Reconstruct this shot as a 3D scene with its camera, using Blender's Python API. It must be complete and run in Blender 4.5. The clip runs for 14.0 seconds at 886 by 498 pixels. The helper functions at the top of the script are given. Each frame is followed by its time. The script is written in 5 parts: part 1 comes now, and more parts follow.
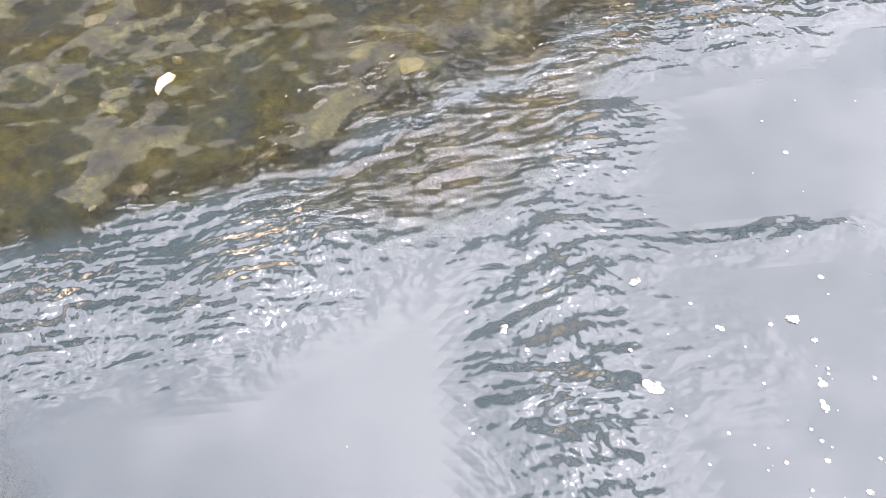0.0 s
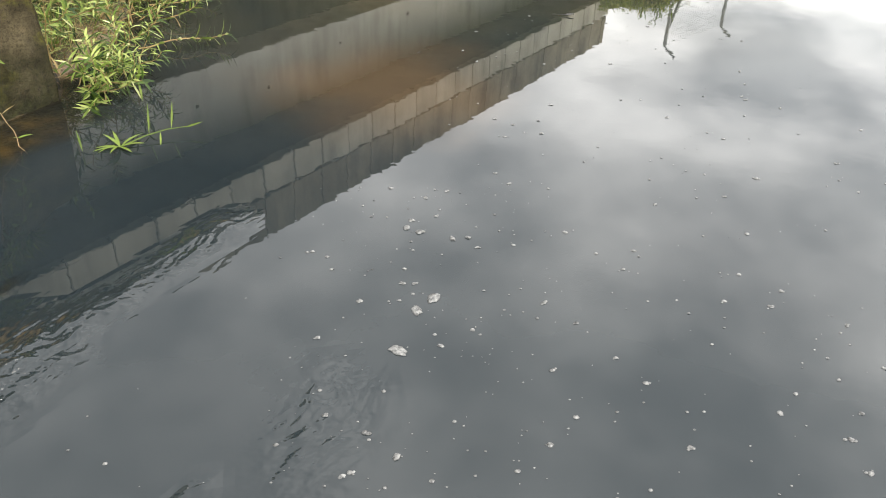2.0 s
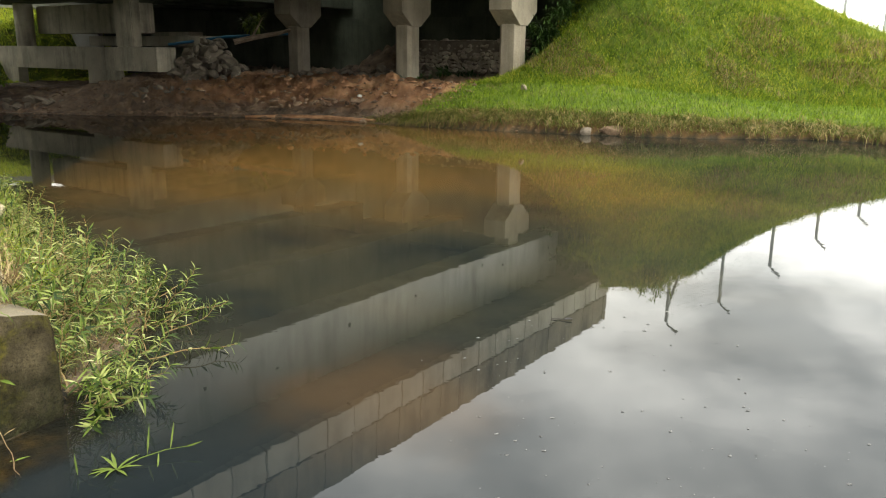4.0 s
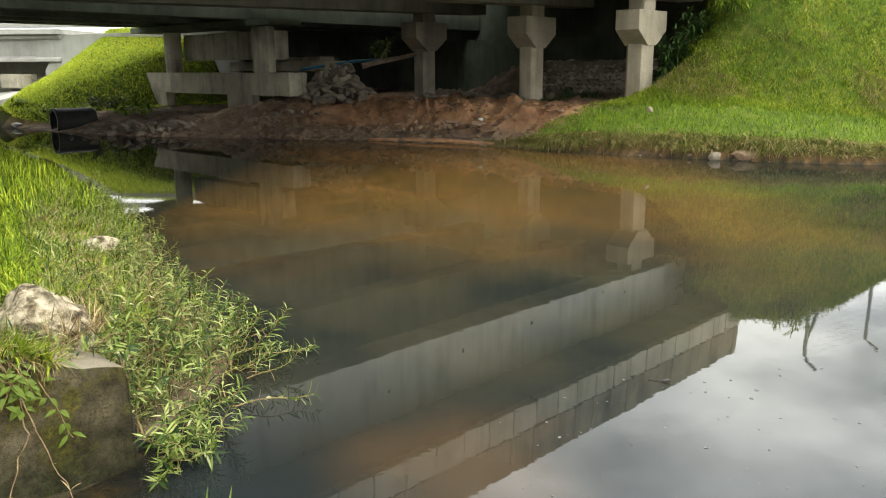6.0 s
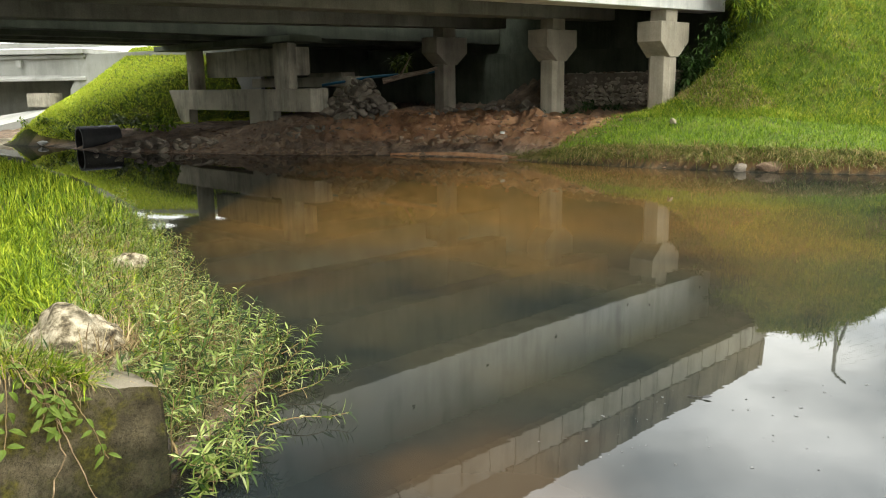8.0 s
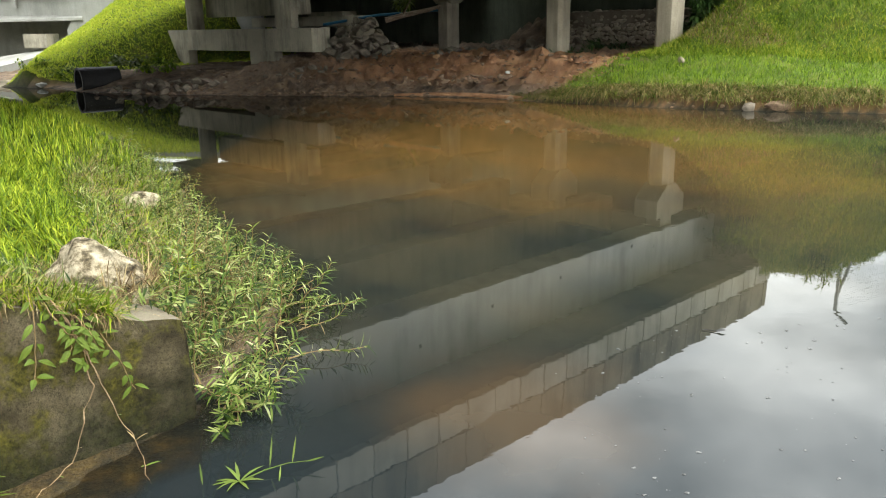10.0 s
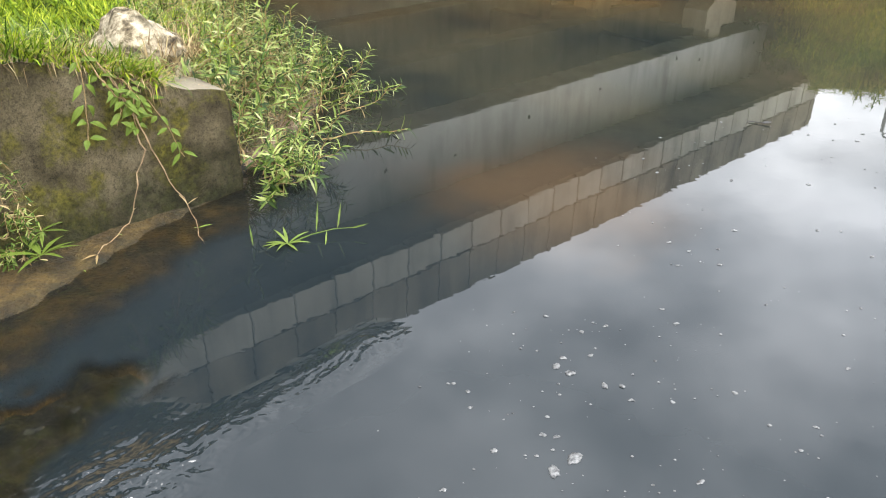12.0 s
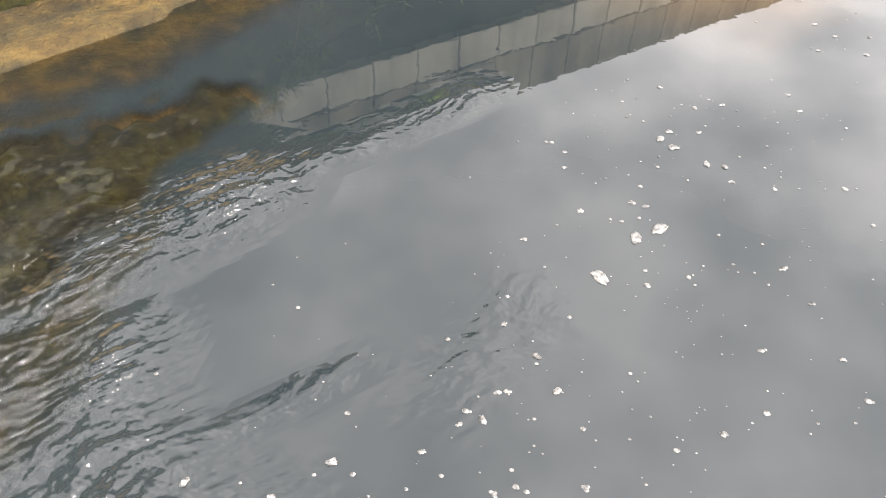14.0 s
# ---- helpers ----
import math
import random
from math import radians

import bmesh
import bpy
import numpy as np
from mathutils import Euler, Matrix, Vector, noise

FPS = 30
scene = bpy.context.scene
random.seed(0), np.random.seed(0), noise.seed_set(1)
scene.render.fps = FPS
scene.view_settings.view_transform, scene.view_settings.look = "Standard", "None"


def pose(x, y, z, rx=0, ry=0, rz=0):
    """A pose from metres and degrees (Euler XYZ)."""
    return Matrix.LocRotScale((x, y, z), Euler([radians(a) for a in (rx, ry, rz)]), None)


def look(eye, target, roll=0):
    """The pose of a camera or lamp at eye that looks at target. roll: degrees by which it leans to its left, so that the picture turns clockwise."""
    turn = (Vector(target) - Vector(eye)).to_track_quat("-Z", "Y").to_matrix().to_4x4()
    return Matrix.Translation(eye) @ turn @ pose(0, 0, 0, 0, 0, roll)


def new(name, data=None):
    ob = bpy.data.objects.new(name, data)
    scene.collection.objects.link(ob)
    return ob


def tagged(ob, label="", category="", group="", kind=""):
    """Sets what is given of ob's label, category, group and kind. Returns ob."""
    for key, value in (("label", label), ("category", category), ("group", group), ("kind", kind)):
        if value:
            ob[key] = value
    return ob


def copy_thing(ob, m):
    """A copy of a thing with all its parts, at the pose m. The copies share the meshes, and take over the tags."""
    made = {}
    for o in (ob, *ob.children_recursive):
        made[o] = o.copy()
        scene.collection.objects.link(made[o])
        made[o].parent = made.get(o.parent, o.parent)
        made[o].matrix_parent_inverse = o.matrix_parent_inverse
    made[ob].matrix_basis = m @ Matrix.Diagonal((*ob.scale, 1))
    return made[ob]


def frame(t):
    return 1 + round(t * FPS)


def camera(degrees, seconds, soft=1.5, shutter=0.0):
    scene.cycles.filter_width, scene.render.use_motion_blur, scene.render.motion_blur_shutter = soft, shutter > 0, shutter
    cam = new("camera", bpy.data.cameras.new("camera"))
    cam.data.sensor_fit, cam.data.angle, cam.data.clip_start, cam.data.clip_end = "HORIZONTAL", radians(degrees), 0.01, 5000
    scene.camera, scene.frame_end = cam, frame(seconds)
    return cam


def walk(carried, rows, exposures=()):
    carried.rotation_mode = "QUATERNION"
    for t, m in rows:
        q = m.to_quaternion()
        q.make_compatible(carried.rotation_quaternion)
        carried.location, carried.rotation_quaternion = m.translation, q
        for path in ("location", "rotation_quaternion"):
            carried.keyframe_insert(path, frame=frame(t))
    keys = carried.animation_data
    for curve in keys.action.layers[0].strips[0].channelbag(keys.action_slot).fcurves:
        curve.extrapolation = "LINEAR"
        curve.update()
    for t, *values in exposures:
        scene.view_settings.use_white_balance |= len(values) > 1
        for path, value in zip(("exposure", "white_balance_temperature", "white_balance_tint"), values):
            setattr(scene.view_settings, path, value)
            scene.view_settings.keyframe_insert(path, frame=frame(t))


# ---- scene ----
PATH = [
    (0, -0.306, -0.365, 1.535, 42.60, -52.40, 5.28),
    (0.2, -0.267, -0.351, 1.545, 35.01, -51.21, 1.72),
    (0.4, -0.213, -0.345, 1.546, 26.99, -49.05, -0.15),
    (0.6, -0.174, -0.368, 1.545, 17.9, -46.1, -1.56),
    (0.8, -0.162, -0.373, 1.553, 10.03, -43.58, -1.37),
    (1, -0.162, -0.373, 1.564, 3.09, -40.94, -0.60),
    (1.5, -0.168, -0.377, 1.594, -5.87, -37.59, -0.39),
    (2, -0.176, -0.383, 1.626, -11.21, -33.10, -1.13),
    (2.5, -0.162, -0.378, 1.668, -12.98, -26.19, -0.26),
    (3, -0.159, -0.335, 1.769, -12.34, -19.42, -0.58),
    (3.2, -0.151, -0.328, 1.786, -11.78, -17.65, -0.67),
    (5.3, -0.022, -0.252, 1.949, -7.89, -12.78, -0.36),
    (5.5, 0.033, -0.212, 1.963, -6.04, -12.87, -0.23),
    (6, 0.180, -0.075, 2.018, -1.49, -12.81, 0.24),
    (6.5, 0.214, -0.027, 2.030, -0.22, -12.40, 0.49),
    (7, 0.176, -0.023, 2.030, -0.39, -11.94, 0.79),
    (7.2, 0.155, -0.014, 2.024, -0.43, -11.78, 0.93),
    (9.3, 0.009, 0.003, 2.006, 0.10, -12.30, 0.77),
    (9.5, 0.000, 0.000, 2.000, 0.00, -13.06, 1.04),
    (10, -0.012, -0.012, 1.963, -0.19, -15.86, 1.08),
    (10.5, -0.027, -0.039, 1.911, -0.03, -19.63, 0.65),
    (11, -0.035, -0.072, 1.844, 0.43, -23.25, 0.69),
    (11.5, -0.046, -0.090, 1.806, 1.36, -25.92, 0.78),
    (12, -0.058, -0.110, 1.772, 2.50, -28.83, 0.73),
    (12.5, -0.071, -0.134, 1.729, 4.60, -32.48, -0.03),
    (13, -0.038, -0.135, 1.712, 7.54, -37.11, -0.49),
    (13.5, -0.001, -0.125, 1.710, 9.84, -40.67, -0.20),
    (14, 0.015, -0.146, 1.715, 13.53, -45.06, 0.12),
]
cam = camera(58.3, 14.0, 1.0)
walk(cam, [(r[0], pose(r[1], r[2], r[3], 90 + r[5], r[6], r[4])) for r in PATH],
     exposures=[(0.0, 2.08, 6350, 24), (0.4, 1.85, 6450, 22), (0.8, 1.12, 6450, 17), (1.5, 0.48, 6450, 13), (2.5, 0.02, 6700, 11), (3.0, -0.06, 6800, 10), (5.5, -0.14, 6500, 8), (6.2, 0.0, 6450, 8),
                (9.5, 0.05, 6400, 7), (11.0, 0.20, 5950, 9), (11.6, 0.26, 6000, 11), (12.5, 0.50, 6200, 16), (13.3, 0.87, 6550, 17), (14.0, 1.10, 6800, 18)])


# ---- world and sun ----
SUN_AZ, SUN_EL = radians(122), radians(58)      # azimuth clockwise from +y
world = bpy.data.worlds.new("overcast_sky")
scene.world = world
world.use_nodes = True
wn, wl = world.node_tree.nodes, world.node_tree.links
wn.clear()


def wnode(kind, **kw):
    n = wn.new(kind)
    for k, v in kw.items():
        n.inputs[k].default_value = v
    return n


w_out = wnode("ShaderNodeOutputWorld")
sky = wnode("ShaderNodeTexSky")
sky.sky_type, sky.sun_disc = "NISHITA", False
sky.sun_elevation, sky.sun_rotation = SUN_EL, SUN_AZ
bg_sky = wnode("ShaderNodeBackground", Strength=0.12)
wl.new(sky.outputs[0], bg_sky.inputs[0])
geo = wnode("ShaderNodeTexCoord")
sep = wnode("ShaderNodeSeparateXYZ")
wl.new(geo.outputs["Generated"], sep.inputs[0])
lift = wnode("ShaderNodeMath"); lift.operation = "MAXIMUM"; lift.inputs[1].default_value = 0.0
wl.new(sep.outputs[2], lift.inputs[0])
lift2 = wnode("ShaderNodeMath"); lift2.operation = "ADD"; lift2.inputs[1].default_value = 0.16
wl.new(lift.outputs[0], lift2.inputs[0])
flat = wnode("ShaderNodeVectorMath"); flat.operation = "DIVIDE"
wl.new(geo.outputs["Generated"], flat.inputs[0])
comb = wnode("ShaderNodeCombineXYZ", Z=1.0)
wl.new(lift2.outputs[0], comb.inputs[0]); wl.new(lift2.outputs[0], comb.inputs[1])
wl.new(comb.outputs[0], flat.inputs[1])
flat2 = wnode("ShaderNodeVectorMath"); flat2.operation = "MULTIPLY"; flat2.inputs[1].default_value = (1, 1, 0)
wl.new(flat.outputs[0], flat2.inputs[0])
cl1 = wnode("ShaderNodeTexNoise", Scale=2.1, Detail=6.0, Roughness=0.5)
wl.new(flat2.outputs[0], cl1.inputs["Vector"])
cl2 = wnode("ShaderNodeTexNoise", Scale=3.4, Detail=5.0, Roughness=0.55)
wl.new(flat2.outputs[0], cl2.inputs["Vector"])
cramp = wnode("ShaderNodeValToRGB")
cramp.color_ramp.elements[0].position, cramp.color_ramp.elements[0].color = 0.36, (3.1, 3.2, 3.2, 1)
cramp.color_ramp.elements[1].position, cramp.color_ramp.elements[1].color = 0.64, (7.1, 7.1, 6.85, 1)
wl.new(cl1.outputs[0], cramp.inputs[0])
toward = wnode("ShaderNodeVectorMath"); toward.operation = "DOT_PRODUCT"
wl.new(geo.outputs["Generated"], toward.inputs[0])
toward.inputs[1].default_value = (0.62, -0.12, 0.60)      # brightness ramp put into the sky so this side reflects brighter
side_gain = wnode("ShaderNodeMath"); side_gain.operation = "MULTIPLY_ADD"; side_gain.inputs[1].default_value = 0.62; side_gain.inputs[2].default_value = 0.72
wl.new(toward.outputs["Value"], side_gain.inputs[0])
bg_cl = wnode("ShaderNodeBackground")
wl.new(side_gain.outputs[0], bg_cl.inputs["Strength"])
wl.new(cramp.outputs[0], bg_cl.inputs[0])
cover = wnode("ShaderNodeValToRGB")
cover.color_ramp.elements[0].position, cover.color_ramp.elements[0].color = 0.30, (0.72, 0.72, 0.72, 1)
cover.color_ramp.elements[1].position, cover.color_ramp.elements[1].color = 0.60, (1, 1, 1, 1)
wl.new(cl2.outputs[0], cover.inputs[0])
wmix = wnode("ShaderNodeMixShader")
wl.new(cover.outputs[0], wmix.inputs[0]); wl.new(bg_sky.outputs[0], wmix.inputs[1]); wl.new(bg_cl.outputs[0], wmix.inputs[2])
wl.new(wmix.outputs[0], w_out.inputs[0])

sun = new("sun", bpy.data.lights.new("sun", "SUN"))
sun.data.energy, sun.data.angle, sun.data.color = 3.0, radians(13), (1.0, 0.95, 0.86)
s_dir = Vector((math.sin(SUN_AZ) * math.cos(SUN_EL), math.cos(SUN_AZ) * math.cos(SUN_EL), math.sin(SUN_EL)))
sun.matrix_world = look(s_dir * 100, (0, 0, 0))

# ---- materials ----


class Mat:
    """A small builder of node materials."""

    def __init__(self, name):
        self.m = bpy.data.materials.new(name)
        self.m.use_nodes = True
        self.t = self.m.node_tree
        self.t.nodes.clear()
        self.out = self.n("ShaderNodeOutputMaterial")

    def n(self, kind, **kw):
        nd = self.t.nodes.new(kind)
        for k, v in kw.items():
            nd.inputs[k.replace("_", " ")].default_value = v
        return nd

    def l(self, a, b):
        self.t.links.new(a, b)

    def pos(self):
        return self.n("ShaderNodeNewGeometry").outputs["Position"]

    def noise(self, vec, scale, detail=5.0, rough=0.55):
        nd = self.n("ShaderNodeTexNoise", Scale=scale, Detail=detail, Roughness=rough)
        if vec is not None:
            self.l(vec, nd.inputs["Vector"])
        return nd.outputs["Fac"]

    def ramp(self, fac, stops):
        nd = self.n("ShaderNodeValToRGB")
        e = nd.color_ramp.elements
        while len(e) < len(stops):
            e.new(0.5)
        for el, (p, c) in zip(e, stops):
            el.position, el.color = p, ((*c, 1) if len(c) == 3 else c) if not isinstance(c, float) else (c, c, c, 1)
        self.l(fac, nd.inputs[0])
        return nd.outputs[0]

    def mix(self, fac, a, b, kind="MIX"):
        nd = self.n("ShaderNodeMix")
        nd.data_type, nd.blend_type = "RGBA", kind
        for v, i in ((fac, 0), (a, 6), (b, 7)):
            if isinstance(v, (int, float)):
                nd.inputs[i].default_value = v
            elif isinstance(v, tuple):
                nd.inputs[i].default_value = (*v, 1)
            else:
                self.l(v, nd.inputs[i])
        return nd.outputs[2]

    def math(self, op, a, b=0.0, clamp=False):
        nd = self.n("ShaderNodeMath")
        nd.operation, nd.use_clamp = op, clamp
        for v, i in ((a, 0), (b, 1)):
            if isinstance(v, (int, float)):
                nd.inputs[i].default_value = v
            else:
                self.l(v, nd.inputs[i])
        return nd.outputs[0]

    def bump(self, height, strength=0.3, dist=0.01, normal=None):
        nd = self.n("ShaderNodeBump", Strength=strength, Distance=dist)
        self.l(height, nd.inputs["Height"])
        if normal is not None:
            self.l(normal, nd.inputs["Normal"])
        return nd.outputs[0]

    def done(self, colour, rough=0.8, bump=None, metal=0.0, spec=0.4, trans=0.0):
        p = self.n("ShaderNodeBsdfPrincipled")
        p.inputs["Metallic"].default_value = metal
        p.inputs["Specular IOR Level"].default_value = spec
        for v, k in ((colour, "Base Color"), (rough, "Roughness")):
            if isinstance(v, (int, float)):
                p.inputs[k].default_value = v
            elif isinstance(v, tuple):
                p.inputs[k].default_value = (*v, 1)
            else:
                self.l(v, p.inputs[k])
        if bump is not None:
            self.l(bump, p.inputs["Normal"])
        last = p.outputs[0]
        if trans > 0:
            tr = self.n("ShaderNodeBsdfTranslucent")
            if not isinstance(colour, tuple):
                self.l(colour, tr.inputs[0])
            else:
                tr.inputs[0].default_value = (*colour, 1)
            mx = self.n("ShaderNodeMixShader", Fac=trans)
            self.l(last, mx.inputs[1]); self.l(tr.outputs[0], mx.inputs[2])
            last = mx.outputs[0]
        self.l(last, self.out.inputs[0])
        return self.m


def concrete(name, light, dark, stain=0.5, moss=0.0, scale=1.0, streak=True):
    """Weathered concrete: broad tone, grain, vertical run-off streaks, moss."""
    k = Mat(name)
    p = k.pos()
    big = k.ramp(k.noise(p, 0.9 * scale, 6), [(0.3, dark), (0.7, light)])
    fine = k.noise(p, 26 * scale, 6, 0.7)
    col = k.mix(0.35, big, k.ramp(fine, [(0.35, dark), (0.65, light)]))
    if streak:
        mp = k.n("ShaderNodeMapping")
        mp.inputs["Scale"].default_value = (0.75 * scale, 0.75 * scale, 0.07 * scale)
        k.l(p, mp.inputs[0])
        st = k.ramp(k.math("ADD", k.math("MULTIPLY", k.noise(mp.outputs[0], 2.6, 7, 0.68), 0.6), k.math("MULTIPLY", k.noise(p, 1.1, 5, 0.6), 0.4)), [(0.47, 0.0), (0.66, stain)])
        col = k.mix(st, col, tuple(0.28 * c for c in dark))
    if moss > 0:
        ms = k.ramp(k.noise(p, 5.0, 8, 0.7), [(0.47, 0.0), (0.60, moss)])
        col = k.mix(ms, col, (0.062, 0.058, 0.011))
    h = k.math("ADD", k.noise(p, 60 * scale, 5, 0.7), k.noise(p, 9 * scale, 4))
    return k.done(col, 0.9, k.bump(h, 0.5, 0.012), spec=0.2)


def soil(name, a, b, c, scale=3.0, rough=0.95, relief=0.03):
    k = Mat(name)
    p = k.pos()
    col = k.ramp(k.noise(p, scale, 8, 0.62), [(0.3, a), (0.5, b), (0.72, c)])
    col = k.mix(0.3, col, k.ramp(k.noise(p, scale * 14, 4, 0.7), [(0.35, a), (0.65, c)]))
    h = k.math("ADD", k.noise(p, scale * 6, 7, 0.7), k.noise(p, scale * 30, 3))
    return k.done(col, rough, k.bump(h, 0.8, relief), spec=0.25)


def leaf_mat(name, stops, rough=0.5, trans=0.28, scale=1.2, sheen=0.14):
    """Leaves and blades: tone by clump and by single leaf."""
    k = Mat(name)
    isl = k.n("ShaderNodeNewGeometry").outputs["Random Per Island"]
    patch = k.noise(k.pos(), scale, 3)
    f = k.math("ADD", k.math("MULTIPLY", isl, 0.55), k.math("MULTIPLY", patch, 0.45))
    return k.done(k.ramp(f, stops), rough, None, spec=sheen, trans=trans)


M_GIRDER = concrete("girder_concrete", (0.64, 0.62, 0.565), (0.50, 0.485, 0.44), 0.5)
M_EDGE = concrete("edge_concrete", (0.54, 0.51, 0.425), (0.32, 0.295, 0.235), 0.6, 0.0, 1.6)
M_PARAPET = concrete("parapet_concrete", (0.37, 0.32, 0.235), (0.13, 0.11, 0.08), 0.95)
M_COLUMN = concrete("column_concrete", (0.36, 0.315, 0.235), (0.22, 0.19, 0.135), 0.55)
# darker copy of M_COLUMN: the third column's shade is in its colour
M_SHADECOL = concrete("shaded_column_concrete", (0.25, 0.22, 0.17), (0.14, 0.12, 0.09), 0.6)
M_OLD = concrete("old_concrete", (0.37, 0.335, 0.255), (0.18, 0.162, 0.12), 0.85)
# bridge concrete darkened to carry the shade below the deck
M_UNDERSHADE = concrete("undershade_concrete", (0.27, 0.26, 0.21), (0.13, 0.125, 0.10), 0.5)
# shade between the bridges put into the colour, run-off streaks on top
M_SHADEDARK = concrete("shade_darkened_stained_concrete", (0.115, 0.128, 0.092), (0.042, 0.048, 0.035), 0.6)
M_WHITE = concrete("pale_concrete", (0.34, 0.335, 0.30), (0.22, 0.215, 0.19), 0.35)


def old_wall():
    """Damp pitted concrete with moss patches; algae and lower-half shade are painted above the water line."""
    k = Mat("mossy_pitted_concrete")
    p = k.pos()
    a = k.ramp(k.noise(p, 3.0, 8, 0.65), [(0.32, (0.036, 0.028, 0.012)), (0.5, (0.112, 0.089, 0.046)), (0.66, (0.23, 0.186, 0.108))])
    pits = k.noise(p, 58, 8, 0.8)
    a = k.mix(k.ramp(pits, [(0.36, 0.65), (0.50, 0.0)]), a, (0.008, 0.007, 0.004))
    a = k.mix(0.7, a, k.ramp(k.noise(p, 150, 5, 0.8), [(0.36, 0.22), (0.5, 0.85), (0.64, 1.0)]), "MULTIPLY")
    moss = k.ramp(k.noise(p, 3.4, 9, 0.68), [(0.47, 0.0), (0.57, 0.9)])
    a = k.mix(moss, a, k.ramp(k.noise(p, 40, 4, 0.7), [(0.35, (0.032, 0.030, 0.004)), (0.65, (0.145, 0.128, 0.016))]))
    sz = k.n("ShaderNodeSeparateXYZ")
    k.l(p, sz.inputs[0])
    # darkens downwards: algae colour that also carries the lower half's shade
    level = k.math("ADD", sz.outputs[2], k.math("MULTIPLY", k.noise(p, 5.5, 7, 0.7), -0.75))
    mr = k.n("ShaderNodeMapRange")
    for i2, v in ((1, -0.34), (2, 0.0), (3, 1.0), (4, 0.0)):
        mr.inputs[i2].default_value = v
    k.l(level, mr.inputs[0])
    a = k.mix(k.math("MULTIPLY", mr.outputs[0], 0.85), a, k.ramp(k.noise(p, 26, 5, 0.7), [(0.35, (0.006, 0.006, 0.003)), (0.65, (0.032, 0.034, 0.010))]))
    h = k.math("ADD", k.math("MULTIPLY", k.noise(p, 70, 8, 0.85), 1.5), k.noise(p, 9, 6, 0.7))
    return k.done(a, 0.93, k.bump(h, 1.0, 0.03), spec=0.15)


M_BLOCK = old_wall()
# worn top; its paler tone also carries the light from above
M_BLOCKTOP = concrete("lit_worn_concrete_top", (0.17, 0.145, 0.105), (0.07, 0.058, 0.04), 0.1, 0.1, 2.2, False)
M_ROCK = concrete("rock_stone", (0.20, 0.175, 0.13), (0.085, 0.07, 0.05), 0.2, 0.15, 3.0, False)
M_PALEROCK = concrete("pale_limestone", (0.33, 0.285, 0.20), (0.045, 0.036, 0.022), 0.1, 0.10, 3.2, False)
def boulder_stone():
    k = Mat("weathered_boulder")
    p = k.pos()
    a = k.ramp(k.noise(p, 11, 9, 0.7), [(0.36, (0.030, 0.023, 0.013)), (0.45, (0.14, 0.112, 0.065)), (0.54, (0.38, 0.32, 0.215)), (0.68, (0.58, 0.51, 0.38))])
    a = k.mix(k.ramp(k.noise(p, 4.5, 6, 0.65), [(0.52, 0.0), (0.66, 0.75)]), a, (0.055, 0.046, 0.024))
    h = k.math("ADD", k.noise(p, 14, 9, 0.75), k.math("MULTIPLY", k.noise(p, 60, 5, 0.7), 0.4))
    return k.done(a, 0.92, k.bump(h, 1.0, 0.05), spec=0.2)


M_BOULDER = boulder_stone()
M_DARKROCK = concrete("dark_rubble", (0.24, 0.20, 0.15), (0.055, 0.045, 0.034), 0.3, 0.05, 3.0, False)
M_BEDSTONE = concrete("algae_stone", (0.036, 0.029, 0.012), (0.003, 0.003, 0.002), 0.2, 0.15, 3.0, False)
M_RUBBLE = concrete("grey_rubble", (0.22, 0.185, 0.14), (0.045, 0.037, 0.027), 0.3, 0.05, 3.0, False)
M_WALLSTONE = concrete("rubble_wall_stone", (0.48, 0.41, 0.31), (0.13, 0.107, 0.078), 0.3, 0.05, 3.0, False)
M_STEEL = concrete("galvanised_steel", (0.42, 0.43, 0.43), (0.3, 0.31, 0.31), 0.2, 0, 3.0, False)
M_BLACK = soil("black_rubber_pipe", (0.012, 0.012, 0.012), (0.02, 0.02, 0.02), (0.035, 0.033, 0.03), 3.0, 0.6, 0.01)
M_BLUE = soil("blue_pipe_plastic", (0.008, 0.05, 0.09), (0.012, 0.07, 0.12), (0.02, 0.09, 0.15), 2.0, 0.5, 0.004)
M_BARK = soil("dead_wood", (0.08, 0.06, 0.04), (0.14, 0.10, 0.07), (0.22, 0.17, 0.12), 5.0, 0.9, 0.02)
M_STEM = soil("plant_stem", (0.10, 0.06, 0.025), (0.19, 0.125, 0.05), (0.28, 0.20, 0.085), 12.0, 0.7, 0.003)
M_DRYSTEM = soil("dry_vine_stem", (0.085, 0.05, 0.024), (0.16, 0.105, 0.052), (0.28, 0.20, 0.11), 12.0, 0.8, 0.003)
M_GRASS = leaf_mat("fresh_grass", [(0.20, (0.016, 0.034, 0.003)), (0.42, (0.078, 0.130, 0.005)), (0.60, (0.170, 0.228, 0.010)), (0.8, (0.33, 0.36, 0.030))])
M_FARGRASS = leaf_mat("bank_grass", [(0.22, (0.034, 0.066, 0.005)), (0.5, (0.112, 0.185, 0.010)), (0.8, (0.25, 0.33, 0.022))], 0.6, 0.3, 0.5)
M_SLOPE = leaf_mat("slope_grass", [(0.22, (0.034, 0.068, 0.005)), (0.42, (0.105, 0.170, 0.010)), (0.58, (0.190, 0.255, 0.016)), (0.75, (0.36, 0.35, 0.05))], 0.6, 0.4, 0.8)
M_DRY = leaf_mat("dry_grass", [(0.25, (0.075, 0.046, 0.020)), (0.5, (0.21, 0.150, 0.068)), (0.8, (0.36, 0.29, 0.150))], 0.7, 0.2, 2.0)
